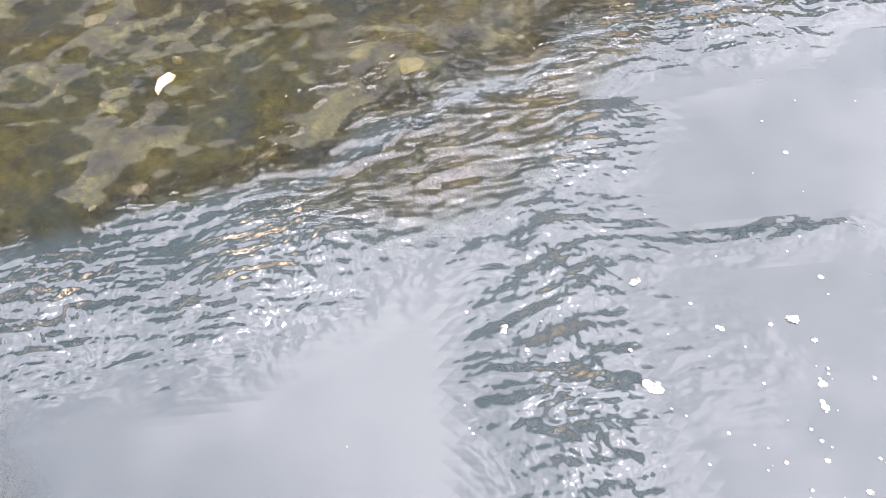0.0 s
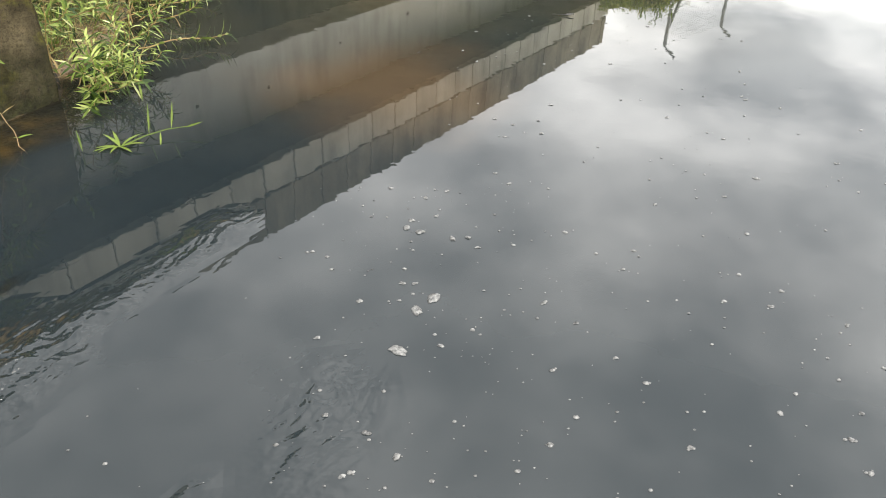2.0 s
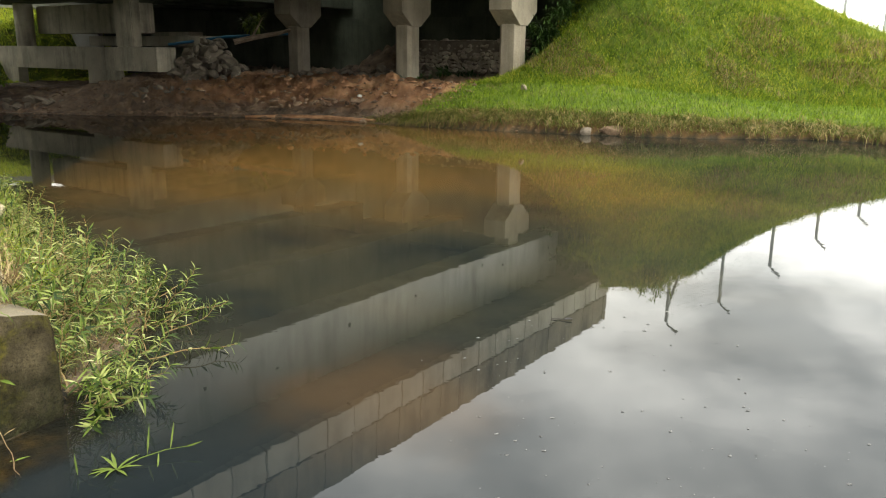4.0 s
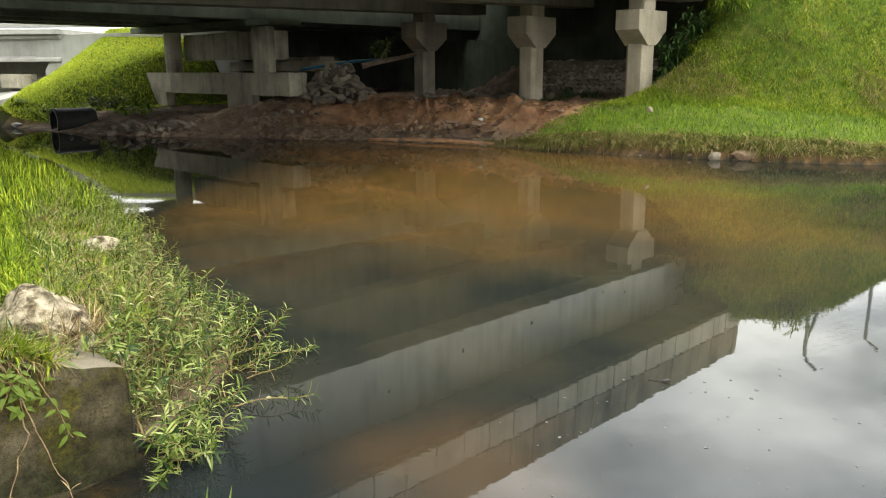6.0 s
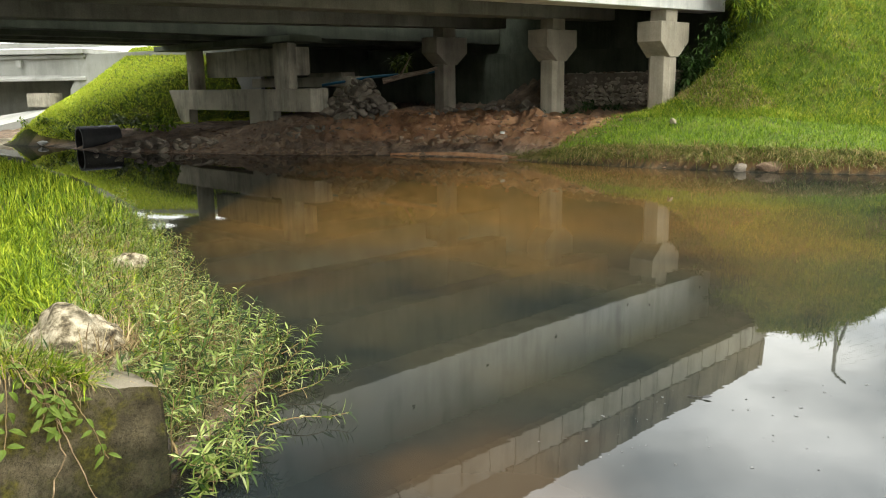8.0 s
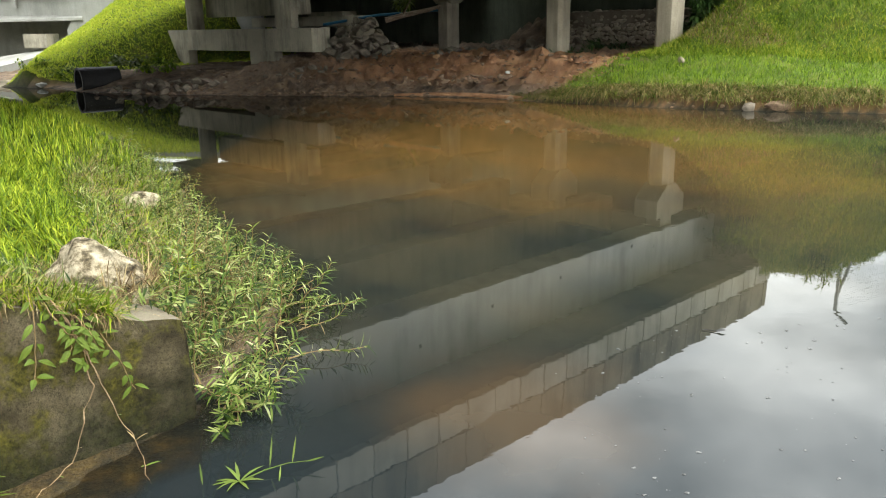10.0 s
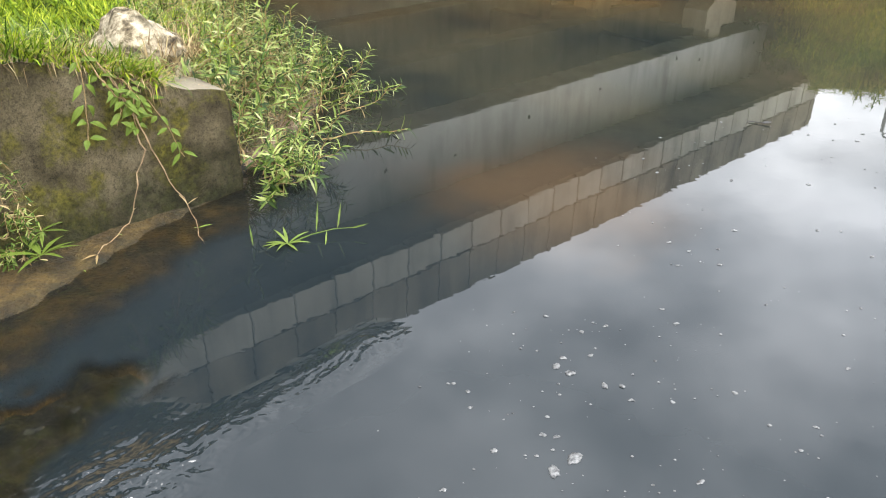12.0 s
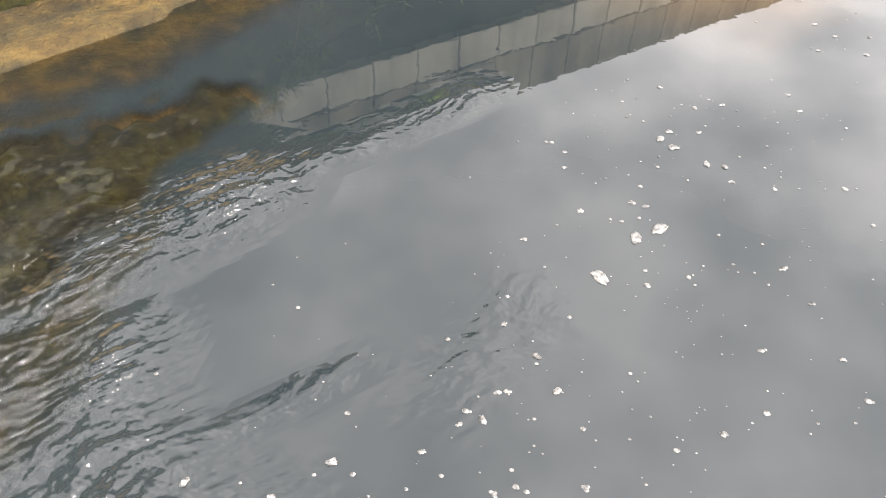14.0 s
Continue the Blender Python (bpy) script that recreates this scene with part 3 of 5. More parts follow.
def terrain(x, y):
    """Height of the ground and its cover (grass, red soil, river bed)."""
    x, y = np.asarray(x, float), np.asarray(y, float)
    d, wet, far = shore_distance(x, y)
    uu, vv = x * U.x + y * U.y, x * V.x + y * V.y
    lump = wave(x, y, 1.9, 0.4)
    small = wave(x, y, 6.1, 1.1)
    # far bank right of the bridge: lip, bench, embankment
    s = (x - 12) * 0.94 + (y - 23.6) * 0.34
    crest = np.interp(s, [-8, -6.6, -5.45, -4.0, -2.7, 0, 1.9, 4.2, 7.4, 11.3, 15, 40], [1.1, 1.35, 1.85, 2.8, 5.35, 5.7, 5.35, 4.3, 2.9, 1.8, 1.3, 1.2])
    ahead = np.maximum((x - 12) * 0.34 - (y - 23.6) * 0.94, 0)
    across = np.maximum(vv - 10.0, 0)
    ahead = np.hypot(ahead, across)
    over = np.maximum(d - 2.5, 0)
    low = np.interp(x, [8, 12.5], [1.0, 0.62])
    right = low * np.interp(d, [0, 0.18, 0.45, 2.5], [0, 0.30, 0.47, 1.05]) + (crest - 1.05 * low) * (over / (over + ahead + 1e-6)) ** 1.25
    right = np.where(d < 2.5, low * np.interp(d, [0, 0.18, 0.45, 2.5], [0, 0.30, 0.47, 1.05]), right) + 0.05 * lump * np.clip(d, 0, 1)
    right = np.where(vv > 9.2, np.minimum(right, 5.0 - 0.8 * (vv - 9.2)), right)
    # far bank under the bridges: mud shelf with a red soil edge
    left = np.interp(d, [0, 0.3, 1.1, 2.2, 3.0, 8], [0, 0.10, 0.36, 0.86, 0.92, 1.0]) + (0.10 * lump + 0.13 * small + 0.08 * wave(x, y, 13.0, 2.2) + 0.05 * wave(x, y, 24.0, 0.9)) * np.clip(d * 1.5, 0, 1)
    heap = sstep(-1.2, 0.4, x) * sstep(5.2, 3.0, x) * np.exp(-((d - 1.9 - 0.25 * lump) / 0.55) ** 2)
    left = left + heap * (0.20 + 0.12 * wave(x, y, 2.6, 0.8) + 0.05 * small)
    west = sstep(-4.0, -8.0, x)
    left = left * (1 - 0.40 * west)
    left = left + sstep(24.6, 29, uu) * sstep(23, 20, vv) * 2.4
    ridge = np.interp(x, [-19.4, -17.3, -16.2, -13.6, -11.2, -6], [-0.5, 0.2, 1.55, 3.3, 3.4, 3.4])
    climb = np.clip((y - 29.3) / 6.3, 0, 1.15)
    hill = sstep(-6.5, -9.0, x) * sstep(-17.5, -16.3, x - 0.22 * (35 - y)) * sstep(29.6, 31.6, vv) * (climb > 0)
    left = np.maximum(left, (0.45 + (ridge - 0.45) * climb) * hill)
    hill = hill * np.clip(climb * 4, 0, 1)
    mask = sstep(13.4, 10.2, vv)
    lawn = sstep(12.7, 11.8, vv + 0.3 * np.maximum(d - 1.0, 0) + 0.25 * lump)
    farz = left * (1 - mask) + right * mask
    farz = np.where(np.hypot(x, y) > 60, np.minimum(farz, 3.0), farz)
    # near bank
    t = (x - WALL_K[0]) * WALL_W[0] + (y - WALL_K[1]) * WALL_W[1]
    m = (x - WALL_K[0]) * WALL_M[0] + (y - WALL_K[1]) * WALL_M[1]
    bank = np.interp(d, [0, 0.15, 0.5, 1.0, 2.0, 5], [0, 0.08, 0.32, 0.52, 0.70, 0.85]) + 0.03 * lump
    top = np.interp(t, [0, 0.3, 1.2, 3.0], [0.47, 0.55, 0.88, 0.95])
    ledge = np.clip(0.015 + 0.06 * np.clip(d, 0, 0.6), 0, 0.07) + 0.012 * small + 0.010 * wave(x, y, 17.0, 0.3)
    by_wall = np.where(m < -0.12, np.maximum(top, bank * 0.9), ledge)
    nearz = np.where((t > -0.05) & (t < 3.4) & (y > 0.9), by_wall, bank)
    # tall unseen bank, added to darken reflections in the shallows
    nearz = nearz + 5.0 * sstep(-4.5, -7.0, x) * sstep(5.0, 2.5, y)
    nearz = np.where(y < -0.5, np.interp(d, [0, 0.3, 3], [0, 0.2, 0.45]), nearz)
    dry = np.where(far, farz, nearz)
    # river bed: stony shallows by the near left shore, pool elsewhere
    stony = sstep(-1.0, -1.42, x + 0.10 * lump) * sstep(2.15, 1.75, y + 0.1 * small) * sstep(-0.2, 0.35, y - 0.45 * (x + 1.9))
    ax, ay, bx, by = -1.66, 1.82, -1.27, 2.12
    tt = np.clip(((x - ax) * (bx - ax) + (y - ay) * (by - ay)) / ((bx - ax) ** 2 + (by - ay) ** 2), 0, 1)
    off = np.hypot(x - ax - tt * (bx - ax), y - ay - tt * (by - ay) - 0.07 * np.sin(6 * tt)) + 0.035 * small + 0.03 * wave(x, y, 14.0, 0.6)
    bar = np.exp(-(off / (0.15 - 0.05 * tt)) ** 2) * (0.9 + 0.1 * small)
    wallward = (bx - ax) * (y - ay) - (by - ay) * (x - ax) > -0.02
    by_wall = sstep(3.72, 3.5, y)
    deep = -np.interp(d, [0, 0.12, 0.3, 2.5], [0, 0.25, 0.6, 0.9]) * (1 - by_wall) - np.interp(d + 0.05 * small + 0.05 * wave(x, y, 14.0, 1.9), [0, 0.2, 0.5, 2.5], [0, 0.07, 0.5, 0.9]) * by_wall
    bed = np.maximum(deep, -0.62 + 0.52 * stony + 0.045 * small * stony + 0.05 * lump * stony)
    bed = np.maximum(bed, -0.45 + 0.43 * bar)
    z = np.where(wet, np.minimum(bed, 0.0) * 0.02 - 0.006, dry)
    z = np.where(wet & ~far, z - 0.10 * stony_reach(x, y), z)
    grass = np.where(far, lawn * sstep(0.18, 0.5, d) + (1 - lawn) * np.maximum(hill > 0.03, sstep(3.2, 5.5, d) * sstep(-9, -11, x)), sstep(0.02, 0.22, d))
    grass = np.where(~far & (m > -0.12) & (t > -0.05) & (t < 3.4) & (y > 0.9), 0.0, grass)
    red = np.where(far, np.clip(mask + sstep(-5.5, -1.5, x) * sstep(22.3, 20.3, uu) * sstep(0.4, 1.6, d + 0.3 * small), 0, 1), 0.0)
    ledge_on = ~far & (m > -0.12) & (t > -0.05) & (t < 3.4) & (y > 0.9)
    red = np.where(wet, np.where(wallward, np.clip(bar * 4, 0, 1), np.clip(bar * 1.45 - 0.45, 0, 1)) + 0.5 * (d < 0.45) * sstep(1.2, 1.8, y) * sstep(3.75, 3.4, y), red)
    red = np.clip(np.where(ledge_on & ~wet, 0.8 + 0.2 * small, red), 0, 1)
    # hill ground takes the brighter lawn tone, as if sunlit
    red = np.where(far & ~wet & (hill > 0.05), 1.0, red)
    bedc = np.where(wet, 1.0, np.where(~far & (m > -0.12) & (t > -0.05) & (t < 3.4) & (y > 0.9), 1.0, 0.0))
    # darker tone below the far lip: wet soil plus the overhang's shade
    bedc = np.where(~wet & far & (mask > 0.2), 0.68 * sstep(0.45, 0.15, d + 0.06 * small), bedc)
    return z, np.clip(grass, 0, 1), red, bedc


def axis(stops):
    """Grid lines: (from, to, step) stretches joined up."""
    out = []
    for a, b, st in stops:
        out += list(np.arange(a, b - 1e-6, st))
    return np.array(out + [stops[-1][1]])


def sheet(name, xs, ys, zfun, mat):
    gx, gy = np.meshgrid(xs, ys, indexing="ij")
    z, layers = zfun(gx.ravel(), gy.ravel())
    nx, ny = len(xs), len(ys)
    idx = np.arange(nx * ny).reshape(nx, ny)
    quads = np.stack([idx[:-1, :-1], idx[1:, :-1], idx[1:, 1:], idx[:-1, 1:]], -1).reshape(-1, 4)
    me = bpy.data.meshes.new(name)
    me.from_pydata(np.stack([gx.ravel(), gy.ravel(), z], 1).tolist(), [], quads.tolist())
    for key, data in layers.items():
        if data.ndim == 2:
            at = me.attributes.new(key, "FLOAT_COLOR", "POINT")
            at.data.foreach_set("color", np.concatenate([data, np.ones((len(data), 1))], 1).astype(np.float32).ravel())
        else:
            at = me.attributes.new(key, "FLOAT", "POINT")
            at.data.foreach_set("value", data.astype(np.float32))
    me.materials.append(mat)
    me.shade_smooth()
    return new(name, me)


def ground_layers(x, y):
    z, g, r, b = terrain(x, y)
    return z, {"cover": np.stack([g, r, b], 1)}


GX = axis([(-900, -100, 160), (-100, -22, 6), (-22, -6, 0.28), (-6, 0.6, 0.07), (0.6, 16, 0.16), (16, 26, 0.4), (26, 100, 6), (100, 900, 160)])
GY = axis([(-600, -40, 140), (-40, -2, 4), (-2, 9, 0.09), (9, 14, 0.3), (14, 28, 0.12), (28, 42, 0.4), (42, 100, 6), (100, 1500, 200)])
ground = tagged(sheet("ground", GX, GY, ground_layers, M_GROUND), "river banks of red soil, dark mud and turf", "ground", kind="structure")


BX, BY = np.arange(-4.1, -1.1, 0.02), np.arange(-0.9, 2.2, 0.02)


def bed_layers(x, y):
    m = stony_reach(x, y)
    z = np.array([lumpy(a, b) for a, b in zip(x, y)]) - 0.055 * (1 - m)
    return z, {"cover": np.stack([np.zeros_like(x), np.zeros_like(x), np.ones_like(x)], 1)}


tagged(sheet("stream_bed", BX, BY, bed_layers, M_BED), "stony stream bed covered with olive brown algae", "stream bed", kind="structure")


def water_layers(x, y):
    z, _, _, _ = terrain(x, y)
    shallow = sstep(-0.42, -0.05, (z + 0.006) / 0.02) * sstep(7, 5, np.hypot(x, y)) * 0.92
    shallow = np.maximum(shallow, 0.96 * sstep(0.0, 0.6, stony_reach(x, y)))
    def near(path, w):
        best = np.full(x.shape, 9.0)
        for (ax, ay), (bx, by) in zip(path, path[1:]):
            t = np.clip(((x - ax) * (bx - ax) + (y - ay) * (by - ay)) / ((bx - ax) ** 2 + (by - ay) ** 2), 0, 1)
            best = np.minimum(best, np.hypot(x - ax - t * (bx - ax), y - ay - t * (by - ay)))
        return np.maximum(np.exp(-(best / w) ** 2) - 0.06, 0) / 0.94
    riffle = 1.0 * near([(-1.80, 0.60), (-1.50, 1.03), (-1.30, 1.40), (-1.10, 1.70)], 0.18) + 0.55 * near([(-1.08, 1.70), (-0.80, 1.96), (-0.44, 2.38)], 0.08)
    riffle = np.maximum(riffle, 0.85 * near([(-1.9, 0.1), (-1.5, 0.75), (-1.25, 0.85)], 0.22))
    riffle = np.maximum(riffle, 1.15 * near([(-1.40, 0.62), (-1.15, 0.58), (-0.95, 0.48), (-0.75, 0.28), (-0.55, 0.1)], 0.15))
    riffle = np.maximum(riffle, 1.1 * near([(-2.3, -0.6), (-1.9, -0.42), (-1.68, -0.16), (-1.52, 0.10), (-1.43, 0.40), (-1.38, 0.85)], 0.21))
    riffle = np.maximum(riffle, 0.3 * near([(-0.95, 0.62), (-0.76, 0.77), (-0.48, 1.06)], 0.05))
    riffle = np.maximum(riffle, 0.30 * near([(-1.2, 0.75), (-0.9, 0.66), (-0.6, 0.55)], 0.16))
    riffle = np.maximum(riffle, 0.14 * near([(-0.30, 1.0), (-0.17, 1.22), (-0.12, 1.35)], 0.13))
    stones = sstep(-1.5, -1.9, x) * sstep(1.75, 1.2, y)
    riffle = np.maximum(riffle, 0.12 * stones) * (1 - 0.8 * sstep(0.55, 0.95, stony_reach(x, y))) + 0.003 * sstep(4.0, 1.2, np.hypot(x, y))
    riffle = riffle * (0.75 + 0.5 * wave(x, y, 5.0, 2.0))
    return np.zeros_like(x), {"shallow": shallow, "riffle": np.clip(riffle, 0, 1.3)}


WX = axis([(-90, -10, 5), (-10, -4, 0.5), (-4, 0.6, 0.03), (0.6, 1.5, 0.1), (1.5, 14, 0.6), (14, 90, 5)])
WY = axis([(-40, -2, 3), (-2, -0.8, 0.1), (-0.8, 3.2, 0.03), (3.2, 5, 0.1), (5, 10, 0.4), (10, 62, 2)])
water = tagged(sheet("water", WX, WY, water_layers, M_WATER), "still murky brown stream mirroring clouds and bridge", "water", kind="structure")

# ---- the near road bridge ----
DECK_END = 24.3
DECK = Matrix.Translation((0.700 * 21 - 0.714 * 11.06, 0.714 * 21 + 0.700 * 11.06, 0)) @ pose(0, 0, 0, 0, -1.15, 44.9) @ Matrix.Translation((-21, -11.06, 0))


def at_bridge(ob):
    ob.matrix_world = BRIDGE
    return ob


bridge = empty("road_bridge", "grey concrete road bridge with stained parapet and deep girders", "bridge", m=DECK)
part("deck_slab", box(-48, 30, 9.45, 22.35, 5.37, 5.62), M_UNDERSHADE, bridge)
# only the outer girder is pale; inner ones have shade in their colour
for v0, mat in ((11.05, M_GIRDER), (14.85, M_UNDERSHADE), (19.55, M_UNDERSHADE)):
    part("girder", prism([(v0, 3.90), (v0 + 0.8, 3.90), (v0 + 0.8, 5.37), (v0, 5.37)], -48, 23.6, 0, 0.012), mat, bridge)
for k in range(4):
    part("diaphragm", box(20.35 - 14 * k, 20.65 - 14 * k, 11.85, 14.85, 4.3, 5.37), M_UNDERSHADE, bridge)
    part("diaphragm", box(20.35 - 14 * k, 20.65 - 14 * k, 15.65, 19.55, 4.3, 5.37), M_UNDERSHADE, bridge)
k0, jig = -48.0, random.Random(12)
while k0 < DECK_END - 0.2:
    k1 = min(k0 + 0.8, DECK_END)
    d0, d1 = jig.uniform(-0.008, 0.008), jig.uniform(-0.010, 0.010)
    part("edge_panel", box(k0 + 0.009, k1 - 0.009, 9.40 + d0, 9.62, 5.30, 5.90 + d1, 0.012), M_EDGE, bridge)
    part("parapet_panel", prism([(9.45 + d1, 5.965), (9.82, 5.965), (9.70, 6.84), (9.48 + d1, 6.84)], k0 + 0.007, k1 - 0.007, 0, 0.012), M_PARAPET, bridge)
    k0 = k1
part("joint_bed", box(-48, DECK_END, 9.53, 9.66, 5.62, 6.1), M_SHADEDARK, bridge)
# dark plates on the face paint in the holes' shade
for k in range(18):
    hu, hz = 22.6 - 2.3 * k + jig.uniform(-0.8, 0.8), jig.uniform(4.06, 4.75)
    part("drain_hole_plate", box(hu, hu + 0.07, 11.043, 11.06, hz, hz + 0.07), M_SHADEDARK, bridge, "small dark drain hole")


def bridge_column(v, base, label, mat=M_COLUMN):
    """Octagonal shaft, hammerhead capital tapering along the bridge, neck under the girder."""
    c = empty("bridge_column", label, "column", "columns under the bridge", m=BRIDGE @ Matrix.Translation((20.75, v, 0)))
    a, b, ch = 0.30, 0.33, 0.12
    shaft = [(-a + ch, -b), (a - ch, -b), (a, -b + ch), (a, b - ch), (a - ch, b), (-a + ch, b), (-a, b - ch), (-a, -b + ch)]
    part("shaft", prism(shaft, base - 0.5, 2.66, 2, 0.008), mat, c)
    cap = [(-0.24, 2.62), (0.24, 2.62), (0.77, 3.03), (0.77, 3.56), (-0.77, 3.56), (-0.77, 3.03)]
    part("capital", prism(cap, -0.37, 0.37, 1, 0.012), mat, c)
    part("neck", box(-0.32, 0.32, -0.24, 0.24, 3.56, 3.92, 0.01), mat, c)
    return c


bridge_column(11.47, 1.4, "pale concrete bridge column with hammerhead capital on the grass bank")
bridge_column(15.27, 0.95, "pale concrete bridge column standing on red soil")
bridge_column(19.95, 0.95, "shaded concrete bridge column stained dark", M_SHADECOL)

# abutment and rubble wall behind the columns
abut = at_bridge(empty("abutment", "dark concrete abutment closing the space under the bridge", "abutment"))
# the darkness under the deck is in these parts' colour
part("abutment_wall", box(27.6, 28.6, 10.6, 36, 0.0, 5.8, 0.02), M_SHADEDARK, abut)
# added wall that shuts out sky light behind the pier
part("sky_block_wall", box(20.5, 27.55, 32.0, 32.5, 0.0, 4.55, 0.02), M_SHADEDARK, abut)
part("bearing_shelf", box(26.9, 27.6, 10.6, 36, 0.0, 3.2, 0.02), M_SHADEDARK, abut)

# ---- second bridge, behind, on old piers ----
back = at_bridge(empty("back_bridge", "dark low concrete bridge behind the first one", "bridge"))
# this bridge's shade comes from its darkened material
part("deck_slab", box(-40, 27.6, 23.2, 30.6, 4.55, 4.85), M_SHADEDARK, back)
# added roof piece that keeps light off the wall behind
part("deck_slab", box(18.6, 27.6, 30.62, 33.6, 4.55, 4.85), M_SHADEDARK, back)
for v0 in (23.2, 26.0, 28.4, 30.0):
    part("girder", prism([(v0, 3.62), (v0 + 0.6, 3.62), (v0 + 0.6, 4.55), (v0, 4.55)], -40, 27.6, 0, 0.012), M_SHADEDARK, back)
# added screen that hides the sky gap from the reflection
part("gap_screen", box(-40, 27.6, 23.22, 23.5, 4.85, 6.4), M_SHADEDARK, back)
part("cross_beam", box(15.6, 16.9, 21.9, 31.3, 3.42, 3.62, 0.012), M_SHADEDARK, back)

pier = at_bridge(empty("bridge_pier", "grey concrete pier with pile cap beam, round and square posts", "pier"))
part("pile_cap", box(16.0, 16.75, 21.5, 31.1, 1.14, 1.90, 0.02), M_OLD, pier)
part("cap_leg", box(16.02, 16.4, 29.6, 31.0, 0.0, 1.14, 0.02), M_OLD, pier)
part("cap_leg", box(16.02, 16.35, 23.7, 25.25, 0.0, 1.14, 0.02), M_OLD, pier)
part("square_post", box(16.05, 16.4, 22.7, 23.6, 1.90, 3.42, 0.03), M_OLD, pier)
bm = bmesh.new()
bmesh.ops.create_cone(bm, cap_ends=True, segments=28, radius1=0.33, radius2=0.33, depth=1.55, matrix=Matrix.Translation((16.62, 29.9, 2.67)))
part("round_post", bm, M_OLD, pier, smooth=False)
part("upper_beam", box(17.0, 17.6, 23.6, 29.7, 2.36, 3.34, 0.02), M_OLD, pier)
part("back_beam", box(18.6, 19.4, 22.5, 29.0, 1.95, 2.30, 0.02), M_OLD, pier)

bench = at_bridge(empty("pile_cap_stub", "small weathered concrete cap on two short legs", "pier"))
part("cap", box(19.8, 20.5, 24.6, 26.8, 1.92, 2.48, 0.02), M_OLD, bench)
part("leg", box(19.9, 20.3, 24.8, 25.1, 0.5, 1.95, 0.02), M_OLD, bench)
part("leg", box(19.9, 20.3, 26.2, 26.5, 0.5, 1.95, 0.02), M_OLD, bench)

# ---- third bridge, far left ----
far_b = empty("far_bridge", "pale concrete bridge with white guard rail in the distance", "bridge", m=pose(-15.6, 36, 0, 0, 0, -6))
part("girder_web", box(-45, 0.1, 0.12, 0.45, 2.62, 3.42, 0.02), M_WHITE, far_b)
part("bottom_flange", prism([(-0.10, 2.38), (0.6, 2.38), (0.6, 2.52), (0.44, 2.64), (0.13, 2.64), (-0.10, 2.50)], -45, 0.05, 0, 0.01), M_WHITE, far_b)
part("top_flange", box(-45, 0.1, -0.10, 0.6, 3.34, 3.5, 0.015), M_WHITE, far_b)
part("end_block", box(-1.1, 0.08, 0.03, 0.5, 2.5, 3.42, 0.02), M_WHITE, far_b)
part("deck_edge", box(-45, 0.2, -0.35, 6.0, 3.52, 3.74, 0.02), M_WHITE, far_b)
part("guard_rail", box(-45, 8.2, -0.3, -0.1, 3.80, 4.02, 0.01), M_WHITE, far_b)
part("drain_spout", box(-3.1, -2.85, -0.12, 0.0, 2.95, 3.3, 0.02), M_WHITE, far_b)
part("wing_wall", prism([(-0.75, 0.2), (-0.75, 2.0), (0.25, 3.50), (8.0, 3.72), (8.0, 0.2)], 0.02, 0.52, 1, 0.01), M_WHITE, far_b)
# widened and dark-toned to fill the shaded void under the girder
part("pier_wall", box(-45, -0.6, 2.5, 5.5, 0.0, 3.45, 0.02), M_UNDERSHADE, far_b)
part("bearing_block", box(-2.6, -1.5, -0.4, 0.6, 1.25, 1.85, 0.02), M_OLD, far_b)
apron = empty("slope_paving", "pale concrete slope paving beside the water", "paving")
top = [(-40, 36.3, 0.55), (-20.3, 36.3, 0.80), (-15.4, 36.3, 1.50), (-16.9, 33.2, 0.85), (-18.6, 33.2, 0.48), (-40, 33.2, 0.34)]
raw("slab", top + [(x, y, -0.4) for x, y, z in top], [(5, 4, 3, 2, 1, 0), (6, 7, 8, 9, 10, 11)] + [(i, (i + 1) % 6, 6 + (i + 1) % 6, 6 + i) for i in range(6)], M_WHITE, apron)
part("toe_wall", box(-40, -18.9, 32.6, 33.15, -0.3, 0.40, 0.02), M_OLD, apron)

# ---- fence on the crest ----


def fence_post(i):
    x, y = 12.25 + 0.94 * 2.58 * i, 23.5 + 0.34 * 2.58 * i
    tip = float(np.interp(i, [0, 1, 2, 3, 4, 8], [7.35, 7.05, 6.05, 5.3, 4.65, 3.6]))
    p = empty("fence_post", "slim grey fence post with cranked top arm", "fence post", "posts of the wire fence", m=pose(x, y, tip))
    vs, fs = tube_mesh([[((0, 0, -2.6), 0.055), ((0, 0, -0.35), 0.055), ((0.10, -0.06, -0.22), 0.05), ((0.32, -0.2, 0.0), 0.05)]], 6)
    raw("upright", vs, fs, M_STEEL, p)
    if i == 0:
        vs, fs = tube_mesh([[((0.0, 0, -0.9), 0.05), ((0.55, 0.2, -2.3), 0.05)]], 6)
        raw("brace", vs, fs, M_STEEL, p)
    return (x, y, tip)


POSTS = [fence_post(i) for i in range(9)]
wires = []
for h in np.linspace(-0.4, -1.6, 7):
    wires.append([((x, y, z + h), 0.0028) for x, y, z in POSTS])
for (x0, y0, z0), (x1, y1, z1) in zip(POSTS, POSTS[1:]):
    for j in range(26):
        f = j / 26
        x, y, z = x0 + (x1 - x0) * f, y0 + (y1 - y0) * f, z0 + (z1 - z0) * f
        wires.append([((x, y, z - 0.4), 0.0018), ((x + 0.1, y + 0.04, z - 1.6), 0.0018)])
vs, fs = tube_mesh(wires, 3)
mesh_wire = raw("fence_wire", vs, fs, M_STEEL)
tagged(mesh_wire, "thin grey wire mesh strung between fence posts", "wire mesh", kind="stuff")

